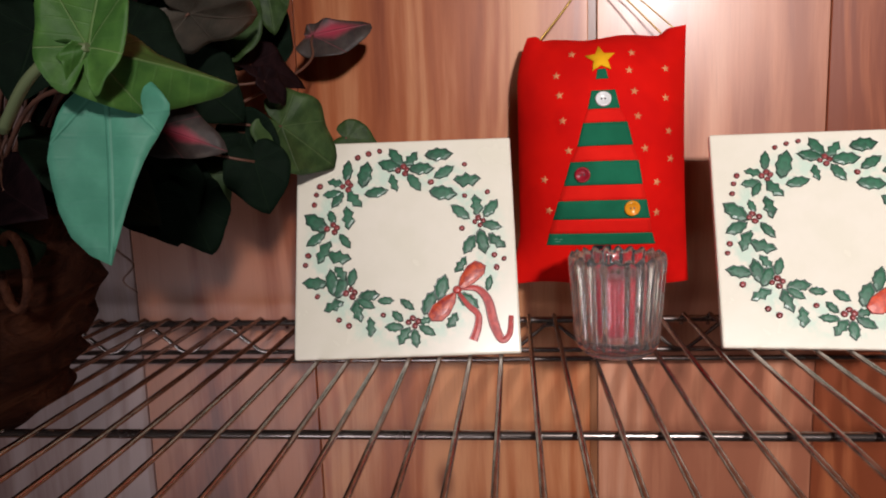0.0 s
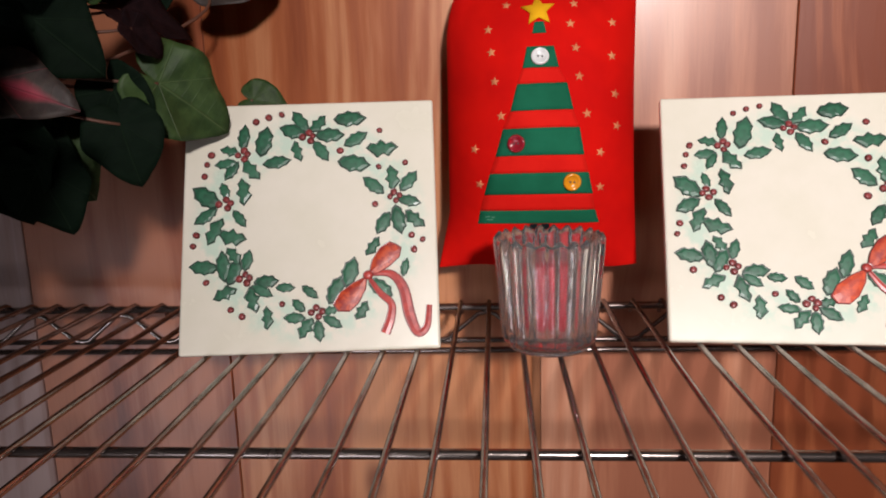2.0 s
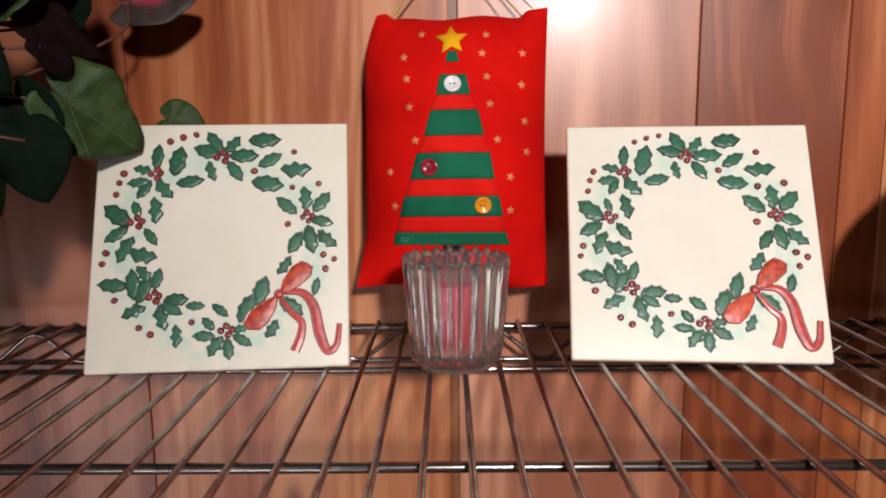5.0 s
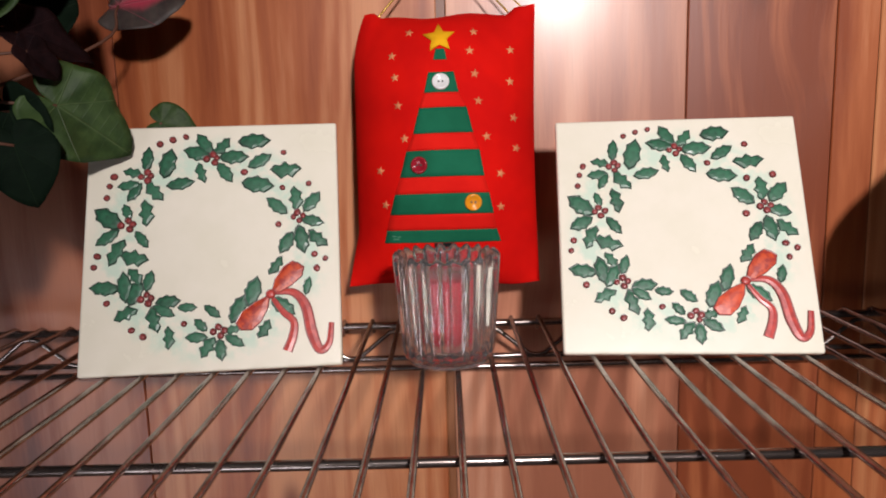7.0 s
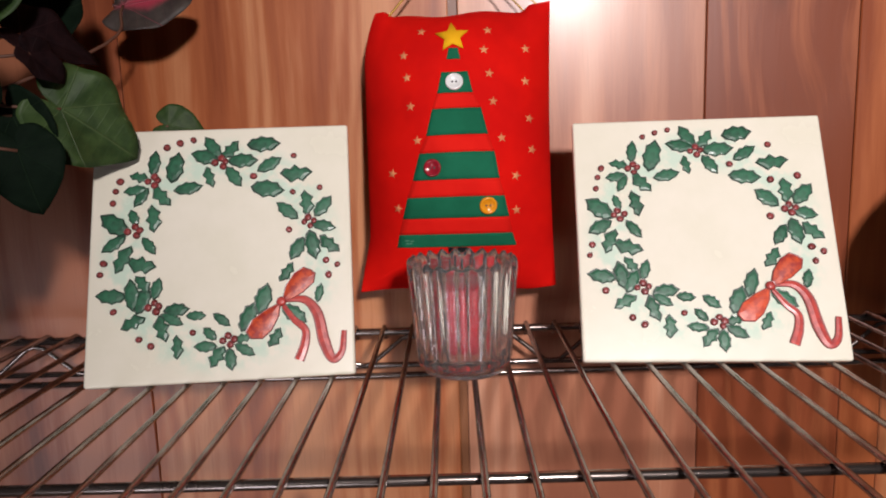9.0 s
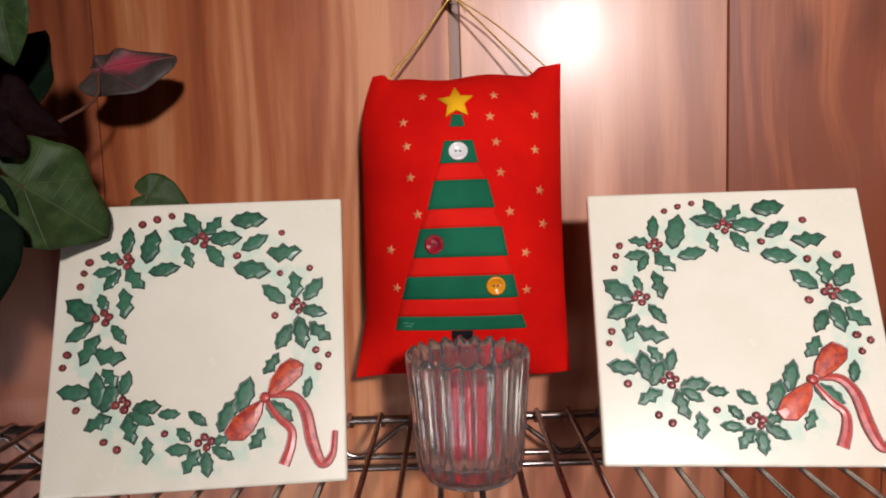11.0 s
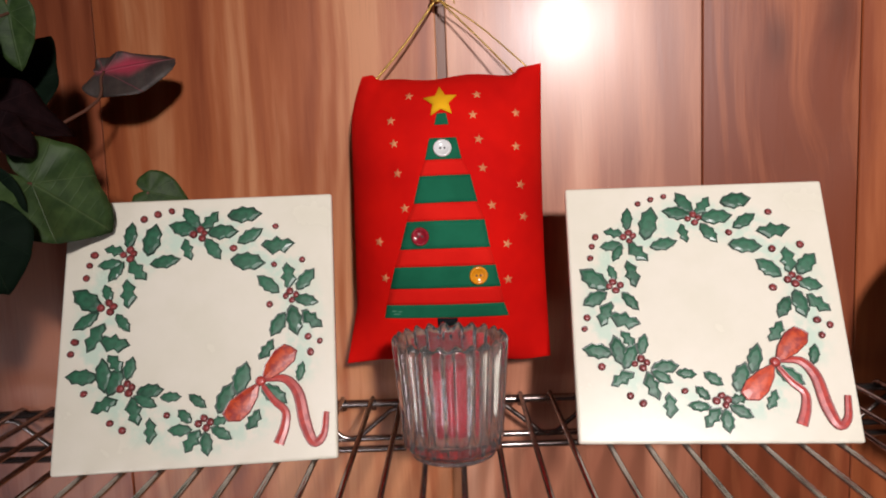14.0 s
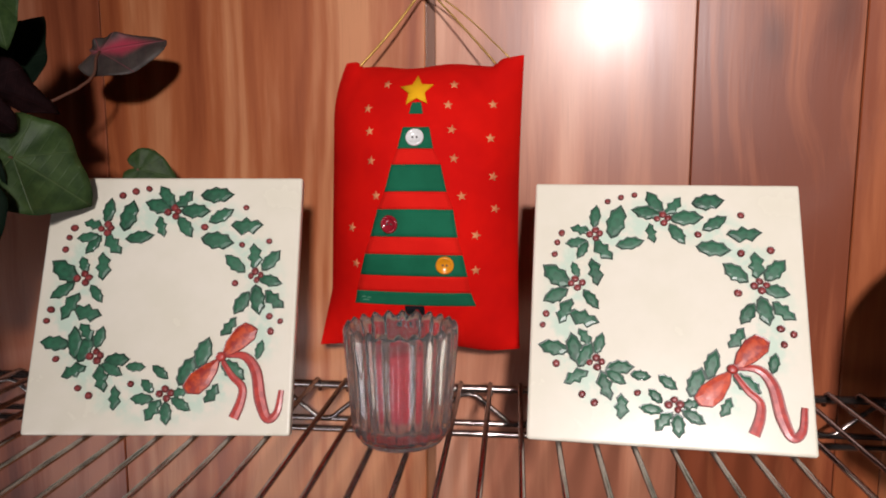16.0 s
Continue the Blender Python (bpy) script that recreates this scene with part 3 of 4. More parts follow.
    raised(bm, ring, (0, 0), 1.0, 0.2)
    part("bow_knot", bm, RIBBON_GLAZE, tile, mats=(BOW_EDGE,)).matrix_basis = Matrix.Translation(uv(0.727, 0.287, 0.0006)) @ Matrix.Diagonal((0.0062, 0.0058, 0.0016, 1))
    return tile


def stand(left, right, back):
    """Pose of a tile from its lower front corners and how far its top leans back."""
    a, b = Vector((*left, SHELF + 0.0008)), Vector((*right, SHELF + 0.0008))
    x = (b - a).normalized()
    n = Vector((-x.y, x.x, 0))
    up = (n * back + Vector((0, 0, math.sqrt(1 - back * back)))).normalized()
    m = Matrix((x, up, x.cross(up))).transposed().to_4x4()
    m.translation = (a + b) / 2
    return m


painted_tile(stand((-0.2085, -0.017), (-0.0535, 0.0005), 0.372), "cream glazed tile with holly wreath and red bow, leaning back")
painted_tile(stand((0.0797, 0.0125), (0.2340, 0.0045), 0.425), "cream glazed tile with holly wreath and red bow, beside votive")

# ---- the hanging pillow ----
PCX, PCZ = 0.0128, 1.4235
PILLOW = pose(PCX, 0.109, PCZ, -6.5, 0, 0)
HW, HH, PUFF = 0.0600, 0.0955, 0.042


def puff(x, z):
    """How far the stuffed front stands out at x, z of the pillow."""
    u, v = min(1.0, abs(x) / HW), min(1.0, abs(z) / HH)
    full = (1 - u ** 2.0) ** 0.72 * (1 - v ** (2.8 if z > 0 else 2.2)) ** (0.60 if z > 0 else 0.72)
    crease = 0.0016 * noise.noise(Vector((x * 38, 1.3, z * 26))) + 0.0007 * noise.noise(Vector((x * 120, 4.0, z * 90)))
    return PUFF * full + crease * min(1.0, full * 3)


def skew(x, z):
    """The pillow widens a little towards its lower left corner, and its corners stick out as ears."""
    u, v = x / HW, z / HH
    full = min(1.0, max(0.0, (1.0 - v) / 0.38))
    x2 = x - 0.0085 * max(0.0, -u) * full * (2 - full) - 0.008 * max(0.0, -u) ** 3 * max(0.0, -v - 0.6) / 0.4 - 0.0022 * max(0.0, u) ** 3 * (1 - v * v) + 0.0015 * max(0.0, u)
    ear = min(1.0, max(0.0, (abs(u) - (0.66 if u > 0 else 0.78)) / 0.12))
    z2 = z + (0.0050 * ear * ear * (3 - 2 * ear) + 0.0012 * u) * max(0.0, v) ** 4 + 0.0012 * math.sin(u * 7) * abs(v) ** 6
    return x2, z2


pillow = thing("hanging_pillow", PILLOW, "small red cloth pillow with an appliqued tree hanging from gold cord", "pillow")
bm = bmesh.new()
NX, NZ = 44, 64
for side in (-1, 1):
    grid = []
    for j in range(NZ + 1):
        row = []
        for i in range(NX + 1):
            u, v = math.sin((i / NX * 2 - 1) * math.pi / 2), math.sin((j / NZ * 2 - 1) * math.pi / 2)
            x, z = u * HW, v * HH
            x2, z2 = skew(x, z)
            row.append(bm.verts.new((x2, side * puff(x, z) * (1.0 if side < 0 else 0.6), z2)))
        grid.append(row)
    for j in range(NZ):
        for i in range(NX):
            q = (grid[j][i], grid[j][i + 1], grid[j + 1][i + 1], grid[j + 1][i])
            f = bm.faces.new(q if side < 0 else q[::-1])
            f.smooth = True
bmesh.ops.remove_doubles(bm, verts=bm.verts, dist=0.00002)
part("cushion", bm, RED_CLOTH, pillow, smooth=True)


def on_cloth(x, z, lift=0.0005):
    a, b = x, z
    for _ in range(6):
        x2, z2 = skew(a, b)
        a, b = a + x - x2, b + z - z2
    return Vector((x, -puff(a, b) - lift, z))


def to_local(x, z):
    """Place on the pillow of a point seen on its front."""
    return x - PCX, (z - PCZ) * 1.02 - 0.0029


def patch(name, mat, corner, label="", lift=0.0007):
    """A felt band: corners upper left, upper right, lower right, lower left."""
    bm = bmesh.new()
    (ax, az), (bx, bz), (cx, cz), (dx, dz) = [to_local(*c) for c in corner]
    rows = []
    for j in range(7):
        t = j / 6
        rows.append([bm.verts.new(on_cloth((ax + (dx - ax) * t) * (1 - s) + (bx + (cx - bx) * t) * s, (az + (dz - az) * t) * (1 - s) + (bz + (cz - bz) * t) * s, lift)) for s in [i / 14 for i in range(15)]])
    for r0, r1 in zip(rows, rows[1:]):
        for i in range(14):
            bm.faces.new((r0[i], r1[i], r1[i + 1], r0[i + 1])).smooth = True
    rim = [e for e in bm.edges if e.is_boundary]
    low = bmesh.ops.extrude_edge_only(bm, edges=rim)
    for vtx in [g for g in low["geom"] if isinstance(g, bmesh.types.BMVert)]:
        vtx.co.y += lift
    return part(name, bm, mat, pillow, label)


TIERS = ((-0.001, 0.016, 1.4745, -0.004, 0.019, 1.461), (-0.0075, 0.024, 1.451, -0.012, 0.028, 1.4345), (-0.017, 0.032, 1.4235, -0.022, 0.035, 1.4065),
         (-0.026, 0.038, 1.3955, -0.030, 0.041, 1.382), (-0.033, 0.043, 1.3715, -0.035, 0.046, 1.363))
for a, b, z0, c, d, z1 in TIERS:
    patch("green_band", GREEN_FELT, ((a, z0), (b, z0), (d, z1), (c, z1)), "green felt band of the tree")
for (_, _, _, a, b, z0), (c, d, z1, _, _, _) in zip(TIERS, TIERS[1:]):
    patch("red_band", RED_STRIPE, ((a, z0 - 0.0003), (b, z0 - 0.0003), (d, z1 + 0.0003), (c, z1 + 0.0003)), lift=0.0004)
patch("green_band", GREEN_FELT, ((0.004, 1.4905), (0.010, 1.4905), (0.0115, 1.483), (0.0025, 1.483)), "small green felt tree tip")
patch("tree_trunk", BLACK_FELT, ((0.000, 1.3627), (0.013, 1.3627), (0.013, 1.345), (0.000, 1.345)), "black felt tree trunk")


def star_patch(name, mat, x, z, r, lift, spin=0.0, inner=0.45, label=""):
    bm = bmesh.new()
    x, z = to_local(x, z)
    rim, low = [], []
    for k in range(10):
        a = math.pi / 2 + k * math.pi / 5 + spin
        q = r if k % 2 == 0 else r * inner
        p = on_cloth(x + q * math.cos(a), z + q * math.sin(a), lift)
        rim.append(bm.verts.new(p))
        low.append(bm.verts.new(p + Vector((0, lift, 0))))
    mid = bm.verts.new(on_cloth(x, z, lift * 1.3))
    for k in range(10):
        j = (k + 1) % 10
        bm.faces.new((mid, rim[j], rim[k])).smooth = True
        bm.faces.new((rim[k], rim[j], low[j], low[k]))
    return part(name, bm, mat, pillow, label)


for k, (dx, dz, w) in enumerate(((-0.0015, 0.0008, 0.0030), (0.0022, 0.0004, 0.0024), (0.0, -0.0012, 0.0042))):
    x0, z0 = -0.0265 + dx, 1.3668 + dz
    patch("painted_mark", MARK, ((x0 - w / 2, z0 + 0.0003), (x0 + w / 2, z0 + 0.0004), (x0 + w / 2, z0 - 0.0003), (x0 - w / 2, z0 - 0.0003)), "pale unreadable painted mark" if k == 0 else "", 0.0011)
star_patch("tree_star", GOLD_FELT, 0.0065, 1.4985, 0.0115, 0.0016, 0.05, 0.47, "yellow felt star on the treetop")
for x, z in ((-0.026, 1.488), (0.027, 1.489), (0.055, 1.491), (-0.024, 1.473), (0.030, 1.473), (0.054, 1.469), (-0.022, 1.454), (0.032, 1.455), (-0.018, 1.432), (0.037, 1.432),
             (0.056, 1.445), (0.046, 1.408), (0.046, 1.386), (-0.033, 1.389), (-0.036, 1.412), (-0.014, 1.504), (0.030, 1.503), (0.0575, 1.425)):
    star_patch("printed_star", GOLD_PRINT, x, z, 0.0033, 0.00022, random.uniform(-0.3, 0.3), 0.42)


def sewn_button(x, z, mat, label):
    bm = bmesh.new()
    lathe(bm, ((0.0006, 0.0012), (0.0032, 0.0012), (0.0040, 0.0020), (0.0050, 0.0024), (0.0057, 0.0018), (0.0058, 0.0006), (0.0052, 0.0)), 28)
    lx, lz = to_local(x, z)
    at = on_cloth(lx, lz, 0.0006)
    n = (on_cloth(lx, lz + 0.003) - on_cloth(lx, lz - 0.003)).cross(on_cloth(lx + 0.003, lz) - on_cloth(lx - 0.003, lz)).normalized()
    if n.y > 0:
        n = -n
    ob = part("button", bm, mat, pillow, label)
    ob.matrix_basis = Matrix.Translation(at) @ n.to_track_quat("Z", "Y").to_matrix().to_4x4()
    for s in (-0.0013, 0.0013):
        b2 = bmesh.new()
        lathe(b2, ((0.0007, 0.0006), (0.0007, 0.00135)), 10)
        hole = part("thread_hole", b2, DARK_HOLE, ob)
        hole.matrix_basis = pose(s, 0, 0)


sewn_button(0.0072, 1.4675, WHITE_BUTTON, "white two-hole button")
sewn_button(-0.0082, 1.4142, RED_BUTTON, "dark red two-hole button")
sewn_button(0.0270, 1.3895, ORANGE_BUTTON, "orange two-hole button")


def cord(points, r=0.0006):
    bm = bmesh.new()
    tube(bm, spline(points, 8), r, 6)
    inv = PILLOW.inverted()
    for v in bm.verts:
        v.co = inv @ v.co
    return part("hanging_cord", bm, GOLD_CORD, pillow, "twisted gold cord")


KNOT = (0.0050, WALL - 0.017, 1.5745)
cord((KNOT, (-0.016, 0.128, 1.545), (-0.0385, 0.118, 1.5175)), 0.0009)
cord((KNOT, (0.030, 0.128, 1.548), (0.0555, 0.119, 1.5195)), 0.00065)
cord((KNOT, (0.034, 0.130, 1.553), (0.0655, 0.119, 1.5225)), 0.00055)
cord((KNOT, (0.0125, 0.133, 1.5775), (0.0165, 0.134, 1.5725), (0.0172, 0.134, 1.5695)), 0.00045)
bm = bmesh.new()
for k in range(5):
    a = k * 1.3
    tube(bm, [Vector(KNOT) + Vector((0.0032 * math.cos(t + a), 0.0024 * math.sin(t + a), 0.0015 * math.sin(2 * t + a) - 0.0006 * k + 0.001)) for t in [i * math.tau / 12 for i in range(12)]], 0.0007, 6, closed=True)
inv = PILLOW.inverted()
for v in bm.verts:
    v.co = inv @ v.co
part("cord_knot", bm, GOLD_CORD, pillow, "bunched gold cord knot")

hook = thing("wall_hook", pose(0.0045, WALL, 1.578), "small aged brass nail hook in the board groove", "hook")
bm = bmesh.new()
tube(bm, spline(((0, 0.006, 0.002), (0, -0.006, 0.001), (0, -0.014, -0.004), (0, -0.0195, -0.005), (0, -0.0225, 0.000), (0, -0.0225, 0.007)), 6), 0.0012, 8)
part("shank", bm, BRASS_DARK, hook)
bm = bmesh.new()
lathe(bm, ((0.0012, 0.0), (0.0036, 0.0005), (0.0036, 0.0018), (0.0020, 0.0026)), 16)
part("collar", bm, BRASS_DARK, hook).matrix_basis = pose(0, 0, 0.001, 90, 0, 0)

# ---- the votive ----
votive = thing("votive_holder", pose(0.0095, 0.0075, SHELF + 0.0002), "clear fluted glass votive holder with a scalloped rim", "candle holder")
FLUTES = 22


def flute(depth, lift):
    def f(a, j):
        w = 0.5 + 0.5 * math.cos(a * FLUTES)
        return 1 + depth[j] * (w - 0.6), lift[j] * (w - 0.5)
    return f


OUT = ((0.010, 0.0030), (0.0235, 0.0030), (0.0262, 0.0042), (0.0273, 0.008), (0.0285, 0.025), (0.0300, 0.045), (0.0312, 0.060), (0.0312, 0.0640), (0.0298, 0.0662),
       (0.0278, 0.0655), (0.0262, 0.061), (0.0250, 0.045), (0.0238, 0.025), (0.0228, 0.012), (0.0190, 0.0095), (0.006, 0.0090))
DEPTH = (0, 0.02, 0.045, 0.065, 0.075, 0.075, 0.075, 0.07, 0.045, 0.035, 0.03, 0.025, 0.025, 0.02, 0, 0)
LIFT = (0, 0, 0.0005, 0, 0, 0, 0.0006, 0.0016, 0.0030, 0.0030, 0.0012, 0, 0, 0, 0, 0)
bm = bmesh.new()
lathe(bm, OUT, FLUTES * 10, flute(DEPTH, LIFT))
part("glass", bm, GLASS, votive, smooth=True)
bm = bmesh.new()
lathe(bm, ((0.012, 0.0), (0.0222, 0.0), (0.0236, 0.0008), (0.0240, 0.0018), (0.0232, 0.0026), (0.012, 0.0027)), 64)
part("foot_ring", bm, GLASS, votive, "thick clear glass foot", smooth=True).visible_shadow = False

candle = thing("candle", pose(0.0095, 0.0075, SHELF + 0.0094), "slim red wax candle standing in the glass", "candle")
bm = bmesh.new()
lathe(bm, ((0.0106, 0.0), (0.0110, 0.0008), (0.0110, 0.039), (0.0100, 0.0402), (0.0020, 0.0398)), 24)
part("wax", bm, WAX, candle)
bm = bmesh.new()
tube(bm, [(0, 0, 0.0395), (0.0003, 0, 0.043), (0.0010, 0, 0.0455)], 0.0006, 6)
part("wick", bm, DARK_HOLE, candle)

# ---- the ivy in its husk pot ----
ivy = thing("potted_ivy", pose(0, 0, 0), "artificial ivy with green and wine-red leaves in a dark husk pot", "plant")
POT = Vector((-0.372, -0.105, SHELF))


def rough_pot(a, j):
    return 1 + 0.07 * noise.noise(Vector((math.cos(a) * 1.6, math.sin(a) * 1.6, j * 0.55))) + 0.045 * noise.noise(Vector((math.cos(a) * 4, math.sin(a) * 4, j * 1.1))), 0.007 * noise.noise(Vector((math.cos(a) * 2, math.sin(a) * 2, j * 0.5)))


bm = bmesh.new()
outer = [(0.046 + 0.030 * math.sin(min(1.0, t * 1.15) * math.pi / 2), 0.118 * t) for t in [k / 22 for k in range(23)]]
outer = [(r + (0.0045 if k % 4 == 1 else -0.003 if k % 4 == 3 else 0.0), z) for k, (r, z) in enumerate(outer)]
lathe(bm, [(0.02, 0.0), *outer, (0.070, 0.119), (0.066, 0.105), (0.02, 0.104)], 72, rough_pot)
pot = part("pot", bm, HUSK, ivy, "dark brown ribbed husk pot", smooth=True)
pot.matrix_basis = Matrix.Translation(POT)
bm = bmesh.new()
tube(bm, [(0.009 * math.sin(t), -0.003 * math.sin(t), 0.018 * math.cos(t)) for t in [k * math.tau / 20 for k in range(20)]], 0.0022, 8, closed=True)
part("pot_ring", bm, HUSK, ivy, "twisted vine ring on the pot").matrix_basis = Matrix.Translation((-0.288, -0.168, 1.392))
bm = bmesh.new()
for k in range(150):
    a, r, z = random.uniform(0, math.tau), random.uniform(0.02, 0.078), random.uniform(0.104, 0.118)
    p = Vector((r * math.cos(a), r * math.sin(a), z))
    q = p + Vector((random.uniform(-0.03, 0.03), random.uniform(-0.03, 0.03), random.uniform(-0.008, 0.010)))
    tube(bm, [p, p.lerp(q, 0.5) + Vector((0, 0, random.uniform(0, 0.012))), q], 0.0005, 4)
fibre = part("moss_fibre", bm, HUSK, ivy, "loose brown fibres")
fibre.matrix_basis = Matrix.Translation(POT)
fibre["kind"] = "stuff"


def leaf_mesh(name, spread, fold, curl, wave, reach, other=None):
    """A heart-shaped ivy leaf of unit length: stalk end at 0, tip at x = 1, face towards z."""
    bm = bmesh.new()
    rim = []
    for k in range(49):
        a = -math.pi + k * math.tau / 48
        b = abs(a)
        r = np.interp(b, (0, 0.12, 0.30, 0.55, 0.85, 1.15, 1.6, 2.0, 2.4, 2.75, math.pi), reach if a > 0 or other is None else other)
        r *= 1 + 0.02 * math.sin(7 * a + wave)
        rim.append((r * math.cos(a), spread * r * math.sin(a)))
    layers = []
    for lift in (0.0, -0.006):
        rings = []
        for s in (0.0, 0.22, 0.45, 0.68, 0.87, 1.0):
            ring = []
            for k, (x, y) in enumerate(rim[:-1]):
                px, py = x * s, y * s
                pz = fold * abs(py) ** 0.8 * 0.7 - curl * px * px + 0.04 * s * s * math.sin(k * 0.785 + wave) + 0.02 * math.sin(px * 17 + wave) * abs(py)
                ring.append(bm.verts.new((px, py, pz + lift)))
                if s == 0.0:
                    break
            rings.append(ring)
        layers.append(rings)
    for li, rings in enumerate(layers):
        for r0, r1 in zip(rings, rings[1:]):
            n = len(r1)
            for k in range(n):
                j = (k + 1) % n
                q = (r0[0], r1[k], r1[j]) if len(r0) == 1 else (r0[k], r1[k], r1[j], r0[j])
                f = bm.faces.new(q if li == 0 else q[::-1])
                f.smooth = True
    n = len(layers[0][-1])
    for k in range(n):
        j = (k + 1) % n
        bm.faces.new((layers[0][-1][j], layers[0][-1][k], layers[1][-1][k], layers[1][-1][j]))
    me = bpy.data.meshes.new(name)
    bm.normal_update()
    bm.to_mesh(me)
    bm.free()
    return me


HEART = (1.0, 0.93, 0.82, 0.72, 0.66, 0.64, 0.55, 0.51, 0.47, 0.40, 0.14)
LANCE = (1.0, 0.91, 0.76, 0.62, 0.53, 0.45, 0.32, 0.24, 0.19, 0.15, 0.10)
FLAT = (0.92, 0.80, 0.58, 0.42, 0.34, 0.29, 0.24, 0.20, 0.18, 0.14, 0.12)
BLUNT = (0.92, 0.93, 0.90, 0.80, 0.70, 0.62, 0.50, 0.44, 0.40, 0.32, 0.12)
TORN_A = (1.0, 0.72, 0.53, 0.44, 0.39, 0.40, 0.22, 0.12, 0.09, 0.07, 0.05)
TORN_B = (1.0, 0.97, 0.88, 0.62, 0.34, 0.20, 0.12, 0.11, 0.09, 0.07, 0.05)
SHAPES = [leaf_mesh("ivy_leaf", *k) for k in ((1.0, 0.22, 0.10, 0.3, HEART), (0.86, 0.42, 0.18, 1.9, HEART), (1.05, 0.12, 0.26, 3.4, HEART), (0.72, 0.30, 0.05, 5.0, HEART), (1.0, 0.75, 0.16, 0.8, LANCE), (1.0, -0.55, 0.10, 2.2, LANCE), (0.82, 0.12, 0.10, 3.1, FLAT, BLUNT), (1.0, 0.10, -0.10, 0.6, TORN_A, TORN_B))]
COPIES = {}


def leaf_of(shape, mat):
    if (shape, mat.name) not in COPIES:
        me = SHAPES[shape].copy()
        me.materials.append(mat)
        COPIES[shape, mat.name] = me
    return COPIES[shape, mat.name]


def ivy_leaf(base, tip, facing, mat, shape=0, wide=1.0, label=""):
    base, tip = Vector(base), Vector(tip)
    x = (tip - base).normalized()
    z = Vector(facing)
    z = (z - x * z.dot(x)).normalized()
    m = Matrix((x, z.cross(x), z)).transposed().to_4x4()
    m.translation = base
    size = (tip - base).length
    ob = new("leaf", leaf_of(shape, mat))
    ob.parent = ivy
    ob.matrix_basis = m @ Matrix.Diagonal((size, size * wide, size, 1))
    if label:
        ob["label"] = label
    return ob


def stem(points, r=0.0011, mat=STALK):
    bm = bmesh.new()
    pts = spline(points, 7)
    tube(bm, pts, [r * (1.25 - 0.5 * k / len(pts)) for k in range(len(pts))], 7)
    return part("stem", bm, mat, ivy)


CROWN = POT + Vector((0.015, 0.01, 0.110))
ivy_leaf((-0.188, -0.25, 1.481), (-0.155, -0.205, 1.472), (0.05, -0.9, 0.35), LEAF_BRIGHT, 5, 0.66, "bright green leaf with pale veins")
ivy_leaf((-0.189, -0.248, 1.481), (-0.186, -0.235, 1.522), (0.1, -0.85, 0.35), LEAF_BRIGHT, 1, 0.72, "bright green leaf with pale veins")
stem(((-0.252, -0.21, 1.457), (-0.222, -0.235, 1.472), (-0.2, -0.248, 1.48), (-0.188, -0.25, 1.481)), 0.0019, STALK_GREEN)
ivy_leaf((-0.194, -0.232, 1.472), (-0.193, -0.236, 1.408), (0.15, -0.95, 0.1), LEAF_TEAL, 7, 1.0, "blue-green leaf hanging down")
stem((CROWN, CROWN.lerp(Vector((-0.194, -0.232, 1.472)), 0.5) + Vector((0, 0, 0.025)), (-0.194, -0.232, 1.472)))
ivy_leaf((-0.211, 0.0, 1.458), (-0.181, 0.026, 1.429), (0.1, -0.8, 0.45), LEAF_GREEN, 0, 1.0, "green leaf with pale veins over the tile corner")
stem((CROWN, CROWN.lerp(Vector((-0.211, 0.0, 1.458)), 0.5) + Vector((0, 0, 0.025)), (-0.211, 0.0, 1.458)))
ivy_leaf((-0.192, 0.1, 1.449), (-0.167, 0.103, 1.443), (0.0, -0.9, 0.3), LEAF_GREEN, 2, 1.0, "green leaf close to the boards")
stem((CROWN, (-0.222, 0.09, 1.435), (-0.192, 0.1, 1.449)))
ivy_leaf((-0.214, 0.097, 1.529), (-0.165, 0.100, 1.539), (0.1, -0.85, 0.4), LEAF_PINK, 6, 1.0, "wine leaf with a pink heart")
stem((CROWN, (-0.224, 0.06, 1.494), (-0.214, 0.097, 1.529)))
ivy_leaf((-0.266, -0.062, 1.459), (-0.227, -0.055, 1.445), (0.0, -0.8, 0.5), LEAF_PINK, 0, 0.8, "dark leaf with a pink heart")
stem((CROWN, CROWN.lerp(Vector((-0.266, -0.062, 1.459)), 0.5) + Vector((0, 0, 0.025)), (-0.266, -0.062, 1.459)))
ivy_leaf((-0.277, -0.02, 1.431), (-0.247, -0.02, 1.396), (0.3, -0.8, 0.2), LEAF_GREEN, 2, 1.1, "dull green leaf in shade")
stem((CROWN, CROWN.lerp(Vector((-0.277, -0.02, 1.431)), 0.5) + Vector((0, 0, 0.025)), (-0.277, -0.02, 1.431)))
ivy_leaf((-0.265, -0.03, 1.421), (-0.262, -0.03, 1.381), (0.4, -0.8, 0.2), LEAF_DEEP_SHADE, 3, 1.0, "dark green leaf, shade put into its colour")
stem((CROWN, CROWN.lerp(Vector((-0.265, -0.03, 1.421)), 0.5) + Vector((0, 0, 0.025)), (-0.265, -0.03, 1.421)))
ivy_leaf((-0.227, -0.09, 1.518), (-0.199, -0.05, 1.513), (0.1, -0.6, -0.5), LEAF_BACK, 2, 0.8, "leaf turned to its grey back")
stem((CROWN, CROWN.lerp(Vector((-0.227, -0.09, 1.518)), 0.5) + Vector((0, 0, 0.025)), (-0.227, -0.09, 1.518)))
ivy_leaf((-0.229, 0.0, 1.499), (-0.199, 0.03, 1.488), (0.1, -0.7, 0.6), LEAF_WINE_SHADE, 1, 0.9, "wine-red leaf, shade put into its colour")
